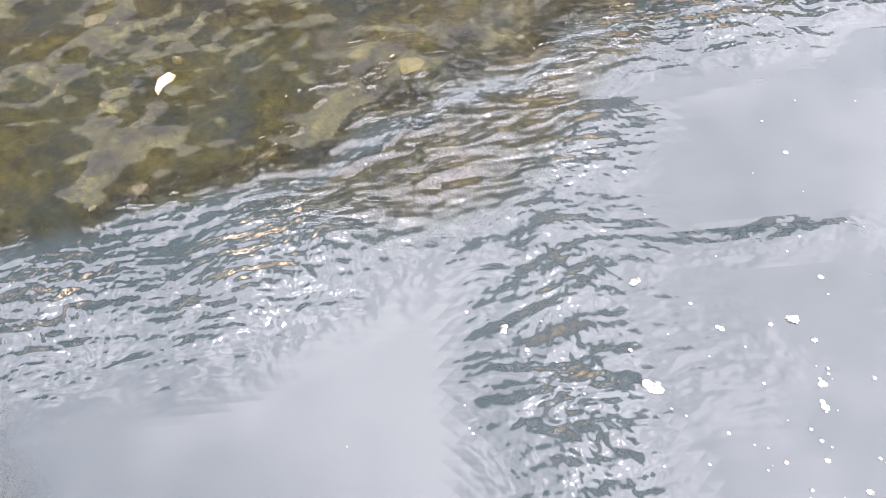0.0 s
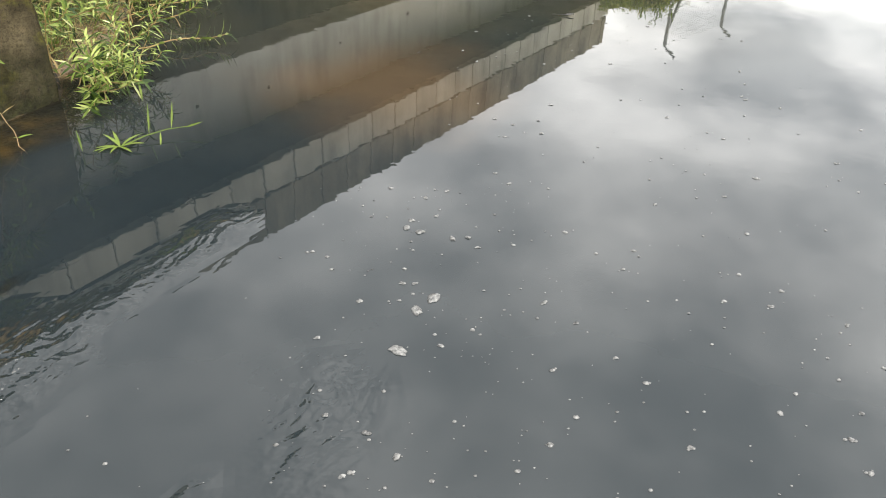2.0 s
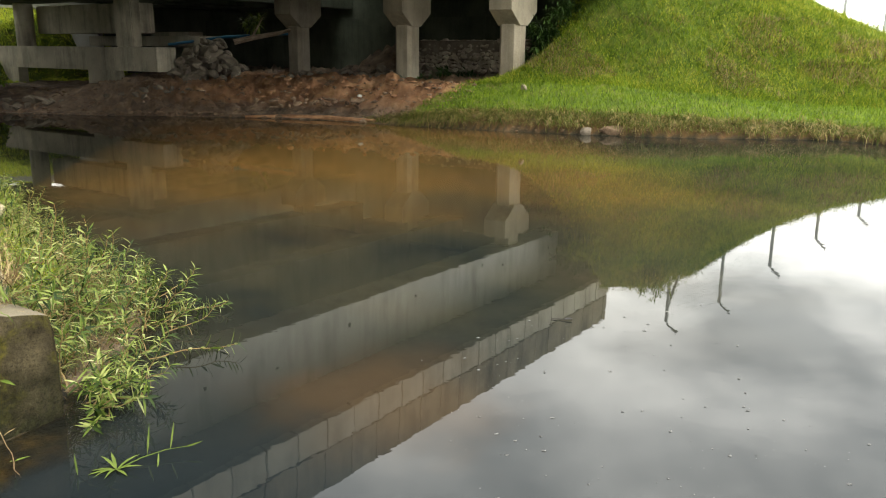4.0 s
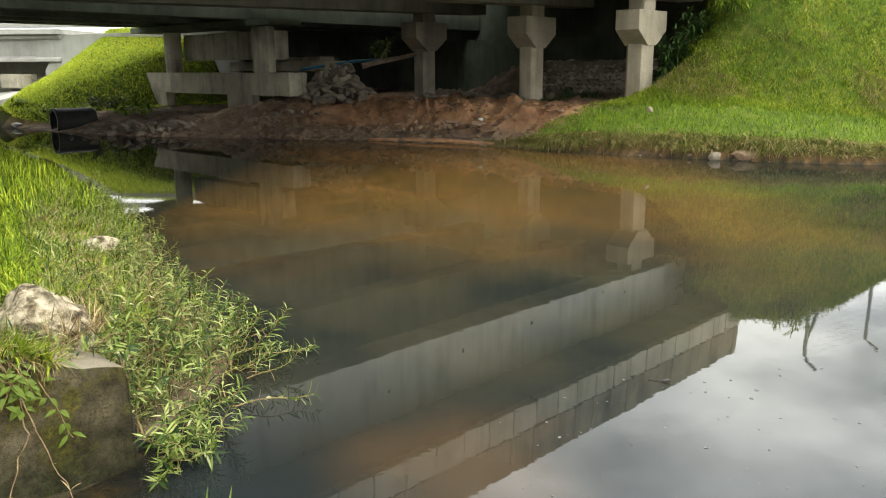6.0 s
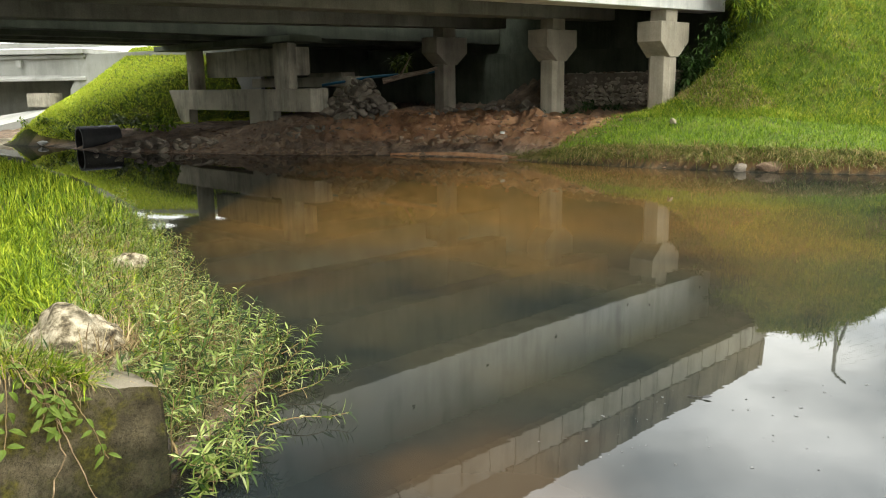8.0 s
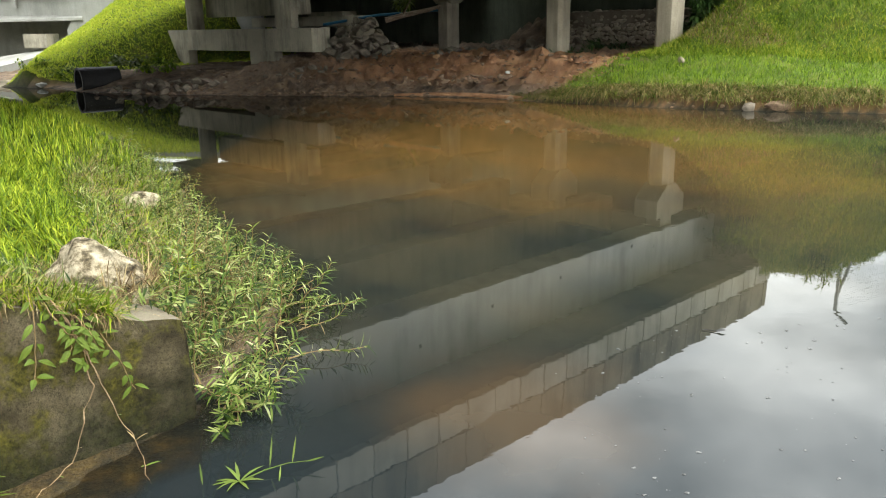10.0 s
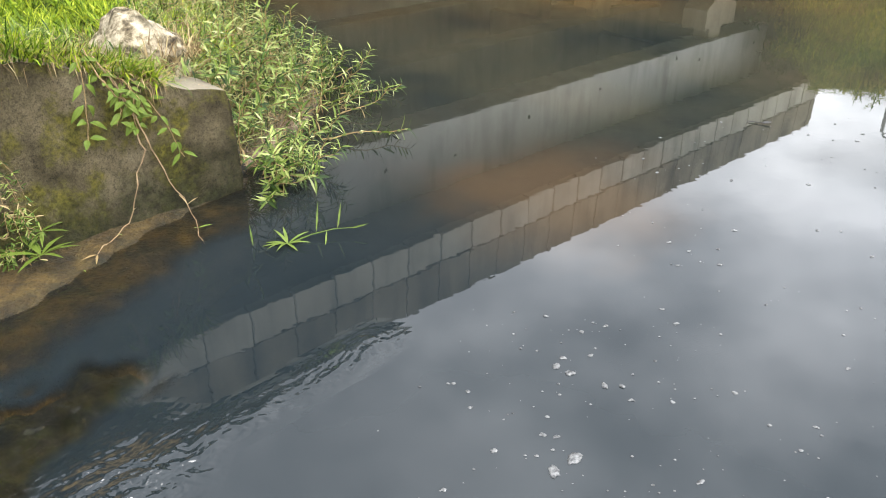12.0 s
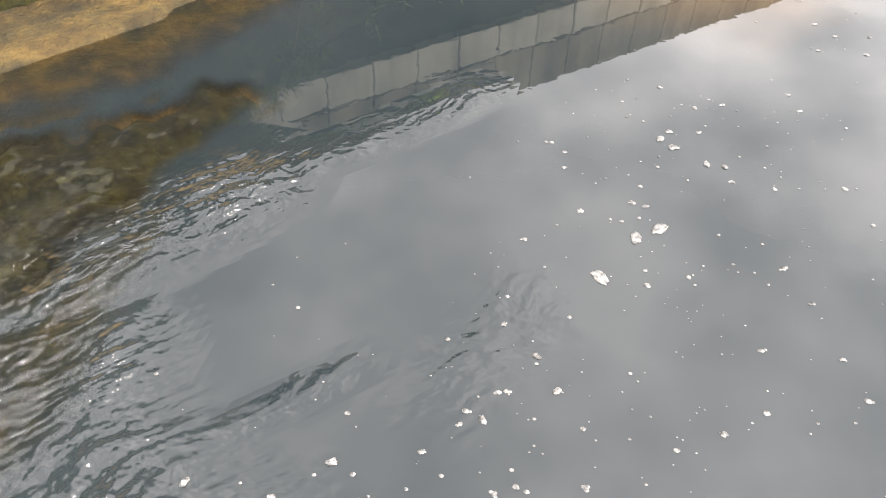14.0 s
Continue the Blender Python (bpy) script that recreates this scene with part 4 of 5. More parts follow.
# ---- old wall by the near bank ----


def wall_block():
    """Eroded block: battered face, chipped top edge, uneven thickness."""
    bm = bmesh.new()
    nt, nz = 220, 46
    # the stretch out of view is added to block sky in reflections
    L = 5.0
    rows = []
    for i in range(nt + 1):
        t = L * i / nt
        topz = float(np.interp(t, [0, 0.35, 0.94, 3.0], [0.530, 0.64, 0.88, 0.98])) + 0.014 * noise.noise((t * 7, 0, 0))
        ring = []
        for j in range(nz + 1):
            z = -0.35 + (topz + 0.35) * j / nz
            bul = 0.024 * noise.noise((t * 2.1, z * 2.4, 3)) + 0.016 * noise.noise((t * 7, z * 8, 7)) + 0.009 * noise.noise((t * 19, z * 21, 2)) + 0.005 * noise.noise((t * 43, z * 47, 9)) + 0.03 * (1 - j / nz)
            edge = (0.018 + 0.02 * noise.noise((t * 9, 4, 1))) * max(0, (j / nz - 0.93) / 0.07)
            m = bul - edge
            ring.append((t, m, z))
        ring.append((t, -0.10 + 0.01 * noise.noise((t * 6, 1, 5)), topz + 0.006))
        ring.append((t, -0.30, topz + 0.008))
        ring.append((t, -0.46, topz - 0.02))
        ring.append((t, -0.46, -0.35))
        rows.append(ring)
    vs = []
    for r in rows:
        vs.append([bm.verts.new((WALL_K[0] + WALL_W[0] * t + WALL_M[0] * m, WALL_K[1] + WALL_W[1] * t + WALL_M[1] * m, z)) for t, m, z in r])
    for a, b in zip(vs, vs[1:]):
        for j in range(len(a) - 1):
            bm.faces.new((a[j], a[j + 1], b[j + 1], b[j]))
    bm.faces.new(vs[0][::-1])
    bm.faces.new(vs[-1])
    bmesh.ops.recalc_face_normals(bm, faces=bm.faces[:])
    ends = [e for e in bm.edges if e.verts[0] in vs[0] and e.verts[1] in vs[0]]
    bmesh.ops.bevel(bm, geom=ends, offset=0.025, segments=2, affect="EDGES")
    return bm


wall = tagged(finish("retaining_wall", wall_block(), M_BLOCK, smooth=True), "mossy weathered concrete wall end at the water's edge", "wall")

wall.data.materials.append(M_BLOCKTOP)
# upward faces take the paler, lit tone
for f in wall.data.polygons:
    if f.normal.z > 0.75:
        f.material_index = 1
wall.data.set_sharp_from_angle(angle=radians(32))

# ---- stones ----


def stone(name, at, size, mat, seed, label, category="rock", turn=0.0, group="", subdiv=3, cut=(0.24, 0.42)):
    ob = boulder(name, size, mat, seed, 0.24, subdiv, None, cut)
    ob.matrix_world = pose(*at, 8 * math.sin(seed), 6 * math.cos(seed), turn)
    return tagged(ob, label, category, group)


stone("boulder", (-1.98, 4.26, 0.56), (0.48, 0.40, 0.46), M_BOULDER, 9.1, "pale weathered boulder half sunk in the bank grass", turn=-35, subdiv=5, cut=(0.40, 0.49))
stone("boulder", (-2.78, 7.05, 0.46), (0.36, 0.26, 0.24), M_BOULDER, 5.0, "small brown stone showing through the bank grass", turn=20)

# ---- blades of grass ----


def blades(name, pts, length, width, mat, seed, lean=0.5, bend=0.7, segs=3, flow=None):
    """Tapered curved blades at the points given."""
    rng = np.random.default_rng(seed)
    pts = np.asarray(pts, float)
    n = len(pts)
    az = rng.uniform(0, 2 * np.pi, n) if flow is None else flow + rng.normal(0, 0.8, n)
    ln = length * rng.uniform(0.5, 1.25, n)
    wd = width * rng.uniform(0.6, 1.3, n)
    le = np.clip(rng.normal(lean, 0.25, n), 0.02, 1.5)
    dirx, diry = np.cos(az), np.sin(az)
    face = az + np.pi / 2 + rng.normal(0, 0.5, n)
    sx, sy = np.cos(face), np.sin(face)
    verts = np.empty((n, 2 * segs + 1, 3))
    px, pz = np.zeros(n), np.zeros(n)
    for k in range(segs + 1):
        f = k / segs
        w = wd * (1 - f) ** 0.6 * (0.7 + 0.3 * f)
        c = pts + np.stack([dirx * px, diry * px, pz], 1)
        if k < segs:
            off = np.stack([sx * w / 2, sy * w / 2, np.zeros(n)], 1)
            verts[:, 2 * k], verts[:, 2 * k + 1] = c - off, c + off
        else:
            verts[:, 2 * segs] = c
        an = le + bend * f * le * 2
        px, pz = px + ln / segs * np.sin(an), pz + ln / segs * np.cos(an)
    base = (np.arange(n) * (2 * segs + 1))[:, None]
    faces = []
    for k in range(segs - 1):
        faces.append(base + np.array([2 * k, 2 * k + 1, 2 * k + 3, 2 * k + 2]))
    quads = np.concatenate(faces).tolist()
    tips = (base + np.array([2 * segs - 2, 2 * segs - 1, 2 * segs])).tolist()
    return raw(name, verts.reshape(-1, 3).tolist(), quads + tips, mat)


def scatter(n, x0, x1, y0, y1, seed, test):
    rng = np.random.default_rng(seed)
    x, y = rng.uniform(x0, x1, n), rng.uniform(y0, y1, n)
    z, g, r, b = terrain(x, y)
    d, wet, far = shore_distance(x, y)
    ok = test(x, y, z, g, d, wet, far)
    return np.stack([x, y, z - 0.01], 1)[ok]


def wall_side(x, y):
    t = (x - WALL_K[0]) * WALL_W[0] + (y - WALL_K[1]) * WALL_W[1]
    m = (x - WALL_K[0]) * WALL_M[0] + (y - WALL_K[1]) * WALL_M[1]
    return t, m


def lush(x, y, z, g, d, wet, far):
    t, m = wall_side(x, y)
    return ~wet & ~far & (d > np.interp(y, [4.5, 6, 8], [0.62, 0.42, 0.12]) + 0.12 * wave(x, y, 4.0, 0.7)) & (m < -0.2) & ((t < 0.35) | (m < -0.05)) & (np.hypot(x + 1.98, y - 4.22) > 0.25)


def fringe(x, y, z, g, d, wet, far):
    t, m = wall_side(x, y)
    return ~wet & ~far & (d > 0.02) & (d < 1.1) & ((t < -0.02) | (m < -0.14) | ((t > 0.42) & (m < -0.02) & (z > 0.3))) & (np.hypot(x + 1.98, y - 4.22) > 0.25)


tagged(blades("bank_grass", scatter(90000, -5.8, -0.9, 3.2, 8.5, 11, lush), 0.16, 0.015, M_GRASS, 1, 0.75), "lush bright green grass on the near bank", "grass", kind="stuff")
tagged(blades("bank_grass", scatter(60000, -14, -2.8, 8.0, 19, 12, lush), 0.22, 0.020, M_GRASS, 2, 0.5), "lush bright green grass further along the bank", "grass", kind="stuff")
tagged(blades("straw", scatter(22000, -4.2, -0.9, 3.2, 9.0, 13, fringe), 0.24, 0.007, M_DRY, 3, 0.9), "dry straw tangled under the waterside weeds", "straw", kind="stuff")
tagged(blades("waterside_grass", scatter(9000, -4.5, -0.9, 3.2, 12.0, 14, fringe), 0.24, 0.011, M_WEED, 4, 0.6), "mixed green grass along the water's edge", "grass", kind="stuff")


def far_lawn(x, y, z, g, d, wet, far):
    return ~wet & far & (g > 0.4) & (d < 2.9) & (d > 0.12) & (x > 0)


def far_slope(x, y, z, g, d, wet, far):
    return ~wet & far & (g > 0.35) & (d >= 2.5) & (x > 3)


rngw = np.random.default_rng(61)
tw = 0.34 + 4.6 * rngw.uniform(0, 1, 7000) ** 1.5
mw = rngw.uniform(-0.42, 0.0, 7000)
zw = np.interp(tw, [0, 0.35, 0.94, 3.0], [0.530, 0.64, 0.88, 0.98])
top_pts = np.stack([WALL_K[0] + WALL_W[0] * tw + WALL_M[0] * mw, WALL_K[1] + WALL_W[1] * tw + WALL_M[1] * mw, zw], 1)
out_az = math.atan2(WALL_M[1], WALL_M[0])
tagged(blades("wall_top_grass", top_pts[:3600], 0.15, 0.012, M_GRASS, 31, 0.7, 0.7, 3, out_az), "green grass spilling over the old wall's top", "grass", kind="stuff")
tagged(blades("wall_top_straw", top_pts[3600:6200], 0.17, 0.007, M_DRY, 32, 1.0, 0.7, 3, out_az), "dry straw matted along the old wall's top", "straw", kind="stuff")
rngb = np.random.default_rng(62)
ang, rad = rngb.uniform(0, 6.283, 420), rngb.uniform(0.20, 0.32, 420)
foot = np.stack([-1.98 + (rad + 0.06) * np.cos(ang), 4.24 + rad * np.sin(ang) * 0.9, np.full(420, 0.58)], 1)
tagged(blades("boulder_grass", foot, 0.19, 0.011, M_DRY, 33, 0.6), "dry grass growing round the pale boulder", "grass", kind="stuff")


tagged(blades("lawn_grass", scatter(170000, 1, 20, 12, 23, 15, far_lawn), 0.15, 0.016, M_FARGRASS, 5, 0.6, 0.7, 2), "bright mown grass on the far bank", "grass", kind="stuff")
tagged(blades("slope_grass", np.concatenate([scatter(330000, 3, 18, 16, 28, 16, far_slope), scatter(60000, 18, 32, 16, 34, 19, far_slope)]), 0.20, 0.018, M_SLOPE, 6, 0.8, 0.7, 2), "rough yellowing grass on the embankment", "grass", kind="stuff")


def lip(x, y, z, g, d, wet, far):
    return ~wet & far & (d < 0.50) & (d > 0.10) & (x > 1.8)


lip_pts = scatter(300000, 1.5, 16, 13, 21.5, 17, lip)
clump = wave(lip_pts[:, 0], lip_pts[:, 1], 2.7, 0.9) + 0.7 * wave(lip_pts[:, 0], lip_pts[:, 1], 7.5, 2.4)
for mask_l, size_l, seed_l in ((clump > 0.30, 0.52, 7), ((clump > -0.35) & (clump <= 0.30), 0.34, 71), (clump <= -0.35, 0.19, 72)):
    tagged(blades("overhanging_grass", lip_pts[mask_l], size_l, 0.018, M_LIP, seed_l, 1.2, 0.6, 3, -1.9), "dry roots and grass hanging over the far bank", "grass", kind="stuff")
tagged(blades("hill_grass", scatter(140000, -20, -6, 26, 39, 18, lambda x, y, z, g, d, wet, far: ~wet & far & (g > 0.3)), 0.12, 0.05, M_SUNHILL, 8, 0.7), "grass on the hillside beyond the bridges", "grass", kind="stuff")

# ---- waterside weeds ----


def leaf_faces(verts, faces, base, along, up, length, width, droop=0.35, fold=0.18):
    """A pointed leaf with a folded midrib, four cells long."""
    along, up = along.normalized(), up.normalized()
    side = along.cross(up).normalized()
    up = side.cross(along).normalized()
    b = len(verts)
    prof = (0.12, 0.85, 1.0, 0.62, 0.0)
    for i, w in enumerate(prof):
        f = i / 4
        c = base + along * (length * f) - up * (droop * length * f * f)
        e = width * 0.5 * w
        verts.extend((c - side * e + up * (fold * e), c.copy(), c + side * e + up * (fold * e)))
    for i in range(4):
        k = b + 3 * i
        faces.append((k, k + 1, k + 4, k + 3))
        faces.append((k + 1, k + 2, k + 5, k + 4))


def weed(seed, length, leaves, leaf_len, leaf_w, lean):
    """A creeping stem with pairs of narrow leaves, denser at the tip."""
    rng = random.Random(seed)
    ob = empty("water_weed", "leafy green water weed with narrow leaves and brown stem", "weed", "weeds along the near bank", m=pose(0, 0, -50))
    pts, p = [], Vector((0, 0, 0))
    n = 8
    an = lean
    az = 0.0
    for i in range(n + 1):
        pts.append((p.copy(), 0.0042 * (1 - 0.6 * i / n)))
        p = p + Vector((math.sin(an) * math.cos(az), math.sin(an) * math.sin(az), math.cos(an))) * (length / n)
        an = min(max(an + rng.uniform(-0.22, 0.24), 0.1), 1.75)
        if i > n * 0.6:
            an -= 0.28
        az += rng.uniform(-0.3, 0.3)
    vs, fs = tube_mesh([pts], 4)
    raw("stem", vs, fs, M_STEM, ob)
    verts, faces = [], []
    for j in range(leaves):
        f = 0.22 + 0.78 * (j / (leaves - 1)) ** 0.7
        k = min(int(f * n), n - 1)
        g = f * n - k
        at = pts[k][0].lerp(pts[k + 1][0], g)
        t = (pts[k + 1][0] - pts[k][0]).normalized()
        spin = j * 1.57 + rng.uniform(-0.4, 0.4)
        s = t.cross(Vector((0.31, 0.2, 0.93))).normalized()
        q = t.cross(s)
        for sgn in (0, math.pi):
            out = (s * math.cos(spin + sgn) + q * math.sin(spin + sgn))
            ln = leaf_len * rng.uniform(0.65, 1.2) * (0.75 + 0.25 * math.sin(f * 3))
            leaf_faces(verts, faces, at, out * 0.85 + t * rng.uniform(0.25, 0.8), t + Vector((0, 0, 0.4)), ln, leaf_w * rng.uniform(0.8, 1.2), rng.uniform(0.05, 0.5))
    raw("leaves", verts, faces, M_WEED, ob)
    verts, faces = [], []
    for j in range(3):
        k = 1 + j
        d = Vector((rng.gauss(0, 1), rng.gauss(0, 1), rng.uniform(-0.9, 0.1)))
        leaf_faces(verts, faces, pts[k][0], d, Vector((0, 0, 1)), leaf_len * rng.uniform(0.6, 1.0), leaf_w * 0.8, 0.4)
    raw("dead_leaves", verts, faces, M_DRY, ob)["label"] = "withered brown leaves"
    return ob


protos = [weed(200 + i, 0.28 + 0.05 * (i % 5), 11 + i % 4, 0.086 + 0.012 * (i % 3), 0.0125, 0.35 + 0.24 * (i % 4)) for i in range(9)]
rng = random.Random(5)
shore_path = [Vector((x, y, 0)) for x, y in NEAR_SHORE if 3.6 < y < 12]
spots = []
for a, b in zip(shore_path, shore_path[1:]):
    length = (b - a).length
    normal = Vector(((b - a).y, -(b - a).x, 0)).normalized()
    near_f = max(0.25, min(1.0, 6.5 / max(a.y, 1)))
    for i in range(int(length * 41 * near_f)):
        f = rng.random()
        inland = rng.uniform(-0.24, 0.42) if rng.random() < 0.84 else rng.uniform(0.3, 0.85)
        inland += 0.16 * min(1.0, max(0.0, a.y - 5.5))
        spots.append((a.lerp(b, f) - normal * inland, normal, inland))
xy = np.array([(p.x, p.y) for p, _, _ in spots])
zz = np.maximum(terrain(xy[:, 0], xy[:, 1])[0], -0.02)
for i, (p, normal, inland) in enumerate(spots):
    t, m = (p.x - WALL_K[0]) * WALL_W[0] + (p.y - WALL_K[1]) * WALL_W[1], (p.x - WALL_K[0]) * WALL_M[0] + (p.y - WALL_K[1]) * WALL_M[1]
    if t > -0.03 and m > -0.45:
        continue
    src = protos[rng.randrange(9)]
    turn = math.degrees(math.atan2(normal.y, normal.x)) + rng.gauss(0, 42)
    sc = rng.uniform(0.75, 1.25) * (1.0 if p.y < 5.8 else 0.72)
    w = copy_thing(src, pose(p.x, p.y, zz[i] - 0.01, 0, rng.uniform(-10, 16), turn))
    w.scale = (sc, sc, sc)
rng2 = random.Random(15)
verts, faces = [], []
pts = scatter(15000, -4.2, -0.9, 3.5, 9.5, 44, fringe)
for x, y, z in pts:
    if rng2.random() > min(1.0, 6.0 / y):
        continue
    a, h = rng2.uniform(0, 6.283), rng2.uniform(0.0, 0.16)
    d = Vector((math.cos(a), math.sin(a), rng2.uniform(-0.1, 1.2)))
    leaf_faces(verts, faces, Vector((x, y, z + h)), d, Vector((0, 0, 1)), rng2.uniform(0.06, 0.14), rng2.uniform(0.007, 0.014), rng2.uniform(0.1, 0.5))
tagged(raw("weed_thicket", verts, faces, M_WEED), "tangle of narrow weed leaves on the bank", "weeds", kind="stuff")
# brown runners tangled under the leaves
stem_pts = scatter(2400, -4.0, -0.9, 3.5, 8.5, 45, fringe)
runners = []
for x, y, z in stem_pts[:520]:
    a, ln = rng2.uniform(0, 6.283), rng2.uniform(0.12, 0.34)
    p, pitch = Vector((x, y, z + rng2.uniform(0.0, 0.08))), rng2.uniform(0.2, 1.0)
    line = []
    for k in range(5):
        line.append((p.copy(), 0.0028 - 0.0004 * k))
        p = p + Vector((math.cos(a) * math.cos(pitch), math.sin(a) * math.cos(pitch), math.sin(pitch))) * (ln / 4)
        a, pitch = a + rng2.uniform(-0.5, 0.5), pitch - rng2.uniform(0.1, 0.5)
    runners.append(line)
vs, fs = tube_mesh(runners, 4)
tagged(raw("weed_runners", vs, fs, M_DRYSTEM), "tangled brown runners among the waterside weeds", "stems", kind="stuff")
# trailing stems that float out over the pool
for x, y, turn, sc, k in ((-1.02, 4.45, 2, 1.25, 3), (-1.05, 5.35, 8, 1.2, 7), (-1.0, 4.9, 15, 1.1, 2), (-1.15, 5.75, 25, 1.1, 6)):
    w = copy_thing(protos[k], pose(x, y, 0.02, 0, 24, turn))
    w.scale = (sc, sc, sc)
for _ in range(16):
    w = copy_thing(protos[rng.randrange(9)], pose(-1.14 + rng.gauss(0, 0.07), 3.92 + rng.gauss(0, 0.10), 0.02, 0, rng.uniform(0, 34), rng.uniform(-95, 20)))
    w.scale = (0.85, 0.85, 0.85)
for ob in protos:
    for c in list(ob.children):
        bpy.data.objects.remove(c)
    bpy.data.objects.remove(ob)

# ---- vines over the old wall ----


def on_wall(t, m, z):
    return Vector((WALL_K[0] + WALL_W[0] * t + WALL_M[0] * m, WALL_K[1] + WALL_W[1] * t + WALL_M[1] * m, z))


OUT = Vector((WALL_M[0], WALL_M[1], 0))
ALONG = Vector((WALL_W[0], WALL_W[1], 0))


def wavy(pts, amount, rng):
    """The same line with two wandering points set into each stretch."""
    out = []
    for a, b in zip(pts, pts[1:]):
        for f in (0.0, 0.34, 0.67):
            jit = Vector((rng.gauss(0, 1), rng.gauss(0, 1), rng.gauss(0, 1))) * (amount if f else 0.0)
            out.append(a.lerp(b, f) + jit)
    return out + [pts[-1]]


def leafy_vine(nodes, pairs, size, label, seed):
    rng = random.Random(seed)
    ob = empty("vine", label, "vine", "vines hanging over the old wall")
    pts = [on_wall(*n) for n in nodes]
    vs, fs = tube_mesh([[(p, 0.0024) for p in wavy(pts, 0.004, rng)]], 5)
    raw("stem", vs, fs, M_STEM, ob)
    for j in range(pairs):
        f = (j + 0.5) / pairs * (len(pts) - 1)
        k = min(int(f), len(pts) - 2)
        at = pts[k].lerp(pts[k + 1], f - k)
        for sgn in (-1, 1):
            verts, faces = [], []
            d = ALONG * sgn * rng.uniform(0.4, 1.0) + OUT * rng.uniform(0.0, 0.9) + Vector((0, 0, rng.uniform(-1.1, 0.35)))
            leaf_faces(verts, faces, at + d.normalized() * 0.012, d, OUT * 0.8 + Vector((0, 0, 0.8)), size * rng.uniform(0.5, 1.15), size * rng.uniform(0.28, 0.42), rng.uniform(0.15, 0.9), 0.5)
            raw("leaf", verts, faces, M_VINE, ob)
    return ob


leafy_vine([(0.70, -0.05, 0.88), (0.73, 0.05, 0.80), (0.74, 0.06, 0.71), (0.75, 0.05, 0.62), (0.76, 0.05, 0.54), (0.78, 0.05, 0.47)], 5, 0.078, "green leafy vine hanging over mossy concrete", 1)
leafy_vine([(0.60, -0.05, 0.78), (0.58, 0.06, 0.68), (0.60, 0.07, 0.60), (0.63, 0.06, 0.53)], 5, 0.078, "green leafy vine hanging over mossy concrete", 2)
leafy_vine([(0.50, -0.05, 0.72), (0.53, 0.06, 0.63), (0.55, 0.07, 0.55), (0.54, 0.06, 0.49)], 5, 0.076, "green leafy vine hanging over mossy concrete", 3)
leafy_vine([(0.45, -0.04, 0.63), (0.43, 0.05, 0.55), (0.39, 0.06, 0.46), (0.36, 0.05, 0.37), (0.33, 0.05, 0.29)], 5, 0.066, "green leafy vine hanging over mossy concrete", 4)

leafy_vine([(0.58, -0.04, 0.76), (0.54, 0.05, 0.70), (0.51, 0.07, 0.64), (0.49, 0.06, 0.57)], 7, 0.058, "green leafy vine hanging over mossy concrete", 5)
leafy_vine([(0.66, -0.04, 0.80), (0.64, 0.05, 0.74), (0.62, 0.08, 0.68), (0.57, 0.07, 0.64)], 7, 0.055, "green leafy vine hanging over mossy concrete", 6)


def dry_vine(nodes, tips, seed):
    rng = random.Random(seed)
    ob = empty("dry_vine", "bare brownish vine stem trailing down to the water", "vine", "bare vines on the old wall")
    pts = [on_wall(*n) for n in nodes]
    vs, fs = tube_mesh([[(p, 0.0032 - 0.00007 * i + rng.uniform(-0.0004, 0.0005)) for i, p in enumerate(wavy(pts, 0.007, rng))]], 6)
    raw("stem", vs, fs, M_DRYSTEM, ob)
    for k in tips:
        verts, faces = [], []
        d = ALONG * rng.uniform(-1, 1) + OUT * rng.uniform(-0.2, 1.0) + Vector((0, 0, rng.uniform(-0.1, 0.9)))
        leaf_faces(verts, faces, pts[k], d, Vector((0, 0, 1)) + OUT * 0.3, rng.uniform(0.06, 0.09), 0.011, 0.2)
        raw("leaf", verts, faces, M_DRY if rng.random() < 0.6 else M_WEED, ob)
    return ob


dry_vine([(0.67, -0.03, 0.88), (0.63, 0.06, 0.71), (0.57, 0.07, 0.60), (0.53, 0.07, 0.50), (0.50, 0.07, 0.39), (0.46, 0.11, 0.22), (0.44, 0.22, 0.12), (0.46, 0.33, 0.04), (0.48, 0.42, -0.02)], (5, 6, 6, 7, 7, 8), 1)
dry_vine([(0.56, 0.05, 0.52), (0.54, 0.10, 0.40), (0.61, 0.10, 0.24), (0.66, 0.11, 0.13), (0.76, 0.12, 0.04), (0.90, 0.20, 0.02), (0.99, 0.22, 0.0)], (3, 4, 5, 5, 6, 6), 2)
dry_vine([(0.64, -0.03, 0.84), (0.58, 0.06, 0.66), (0.54, 0.07, 0.56), (0.51, 0.08, 0.42)], (), 3)


def rosette(at, n, length, width, mat, seed, label, name="water_plant", lift=0.7):
    rng = random.Random(seed)
    ob = empty(name, label, "plant", m=pose(*at))
    for i in range(n):
        a = 2 * math.pi * i / n + rng.uniform(-0.35, 0.35)
        verts, faces = [], []
        d = Vector((math.cos(a), math.sin(a), rng.uniform(0.25, 1.1) * lift))
        leaf_faces(verts, faces, Vector((0, 0, 0)), d, Vector((0, 0, 1)), length * rng.uniform(0.7, 1.15), width, rng.uniform(0.15, 0.5))
        raw("leaf", verts, faces, mat, ob)
    return ob


sprig = rosette((-0.95, 3.13, 0.005), 11, 0.125, 0.015, M_WEED, 3, "floating sprig of pale green pointed leaves", lift=0.8)
vs, fs = tube_mesh([[((0, 0, 0.0), 0.004), ((0.10, 0.06, 0.02), 0.003), ((0.20, 0.10, 0.03), 0.0025), ((0.30, 0.11, 0.035), 0.0012)]], 5)
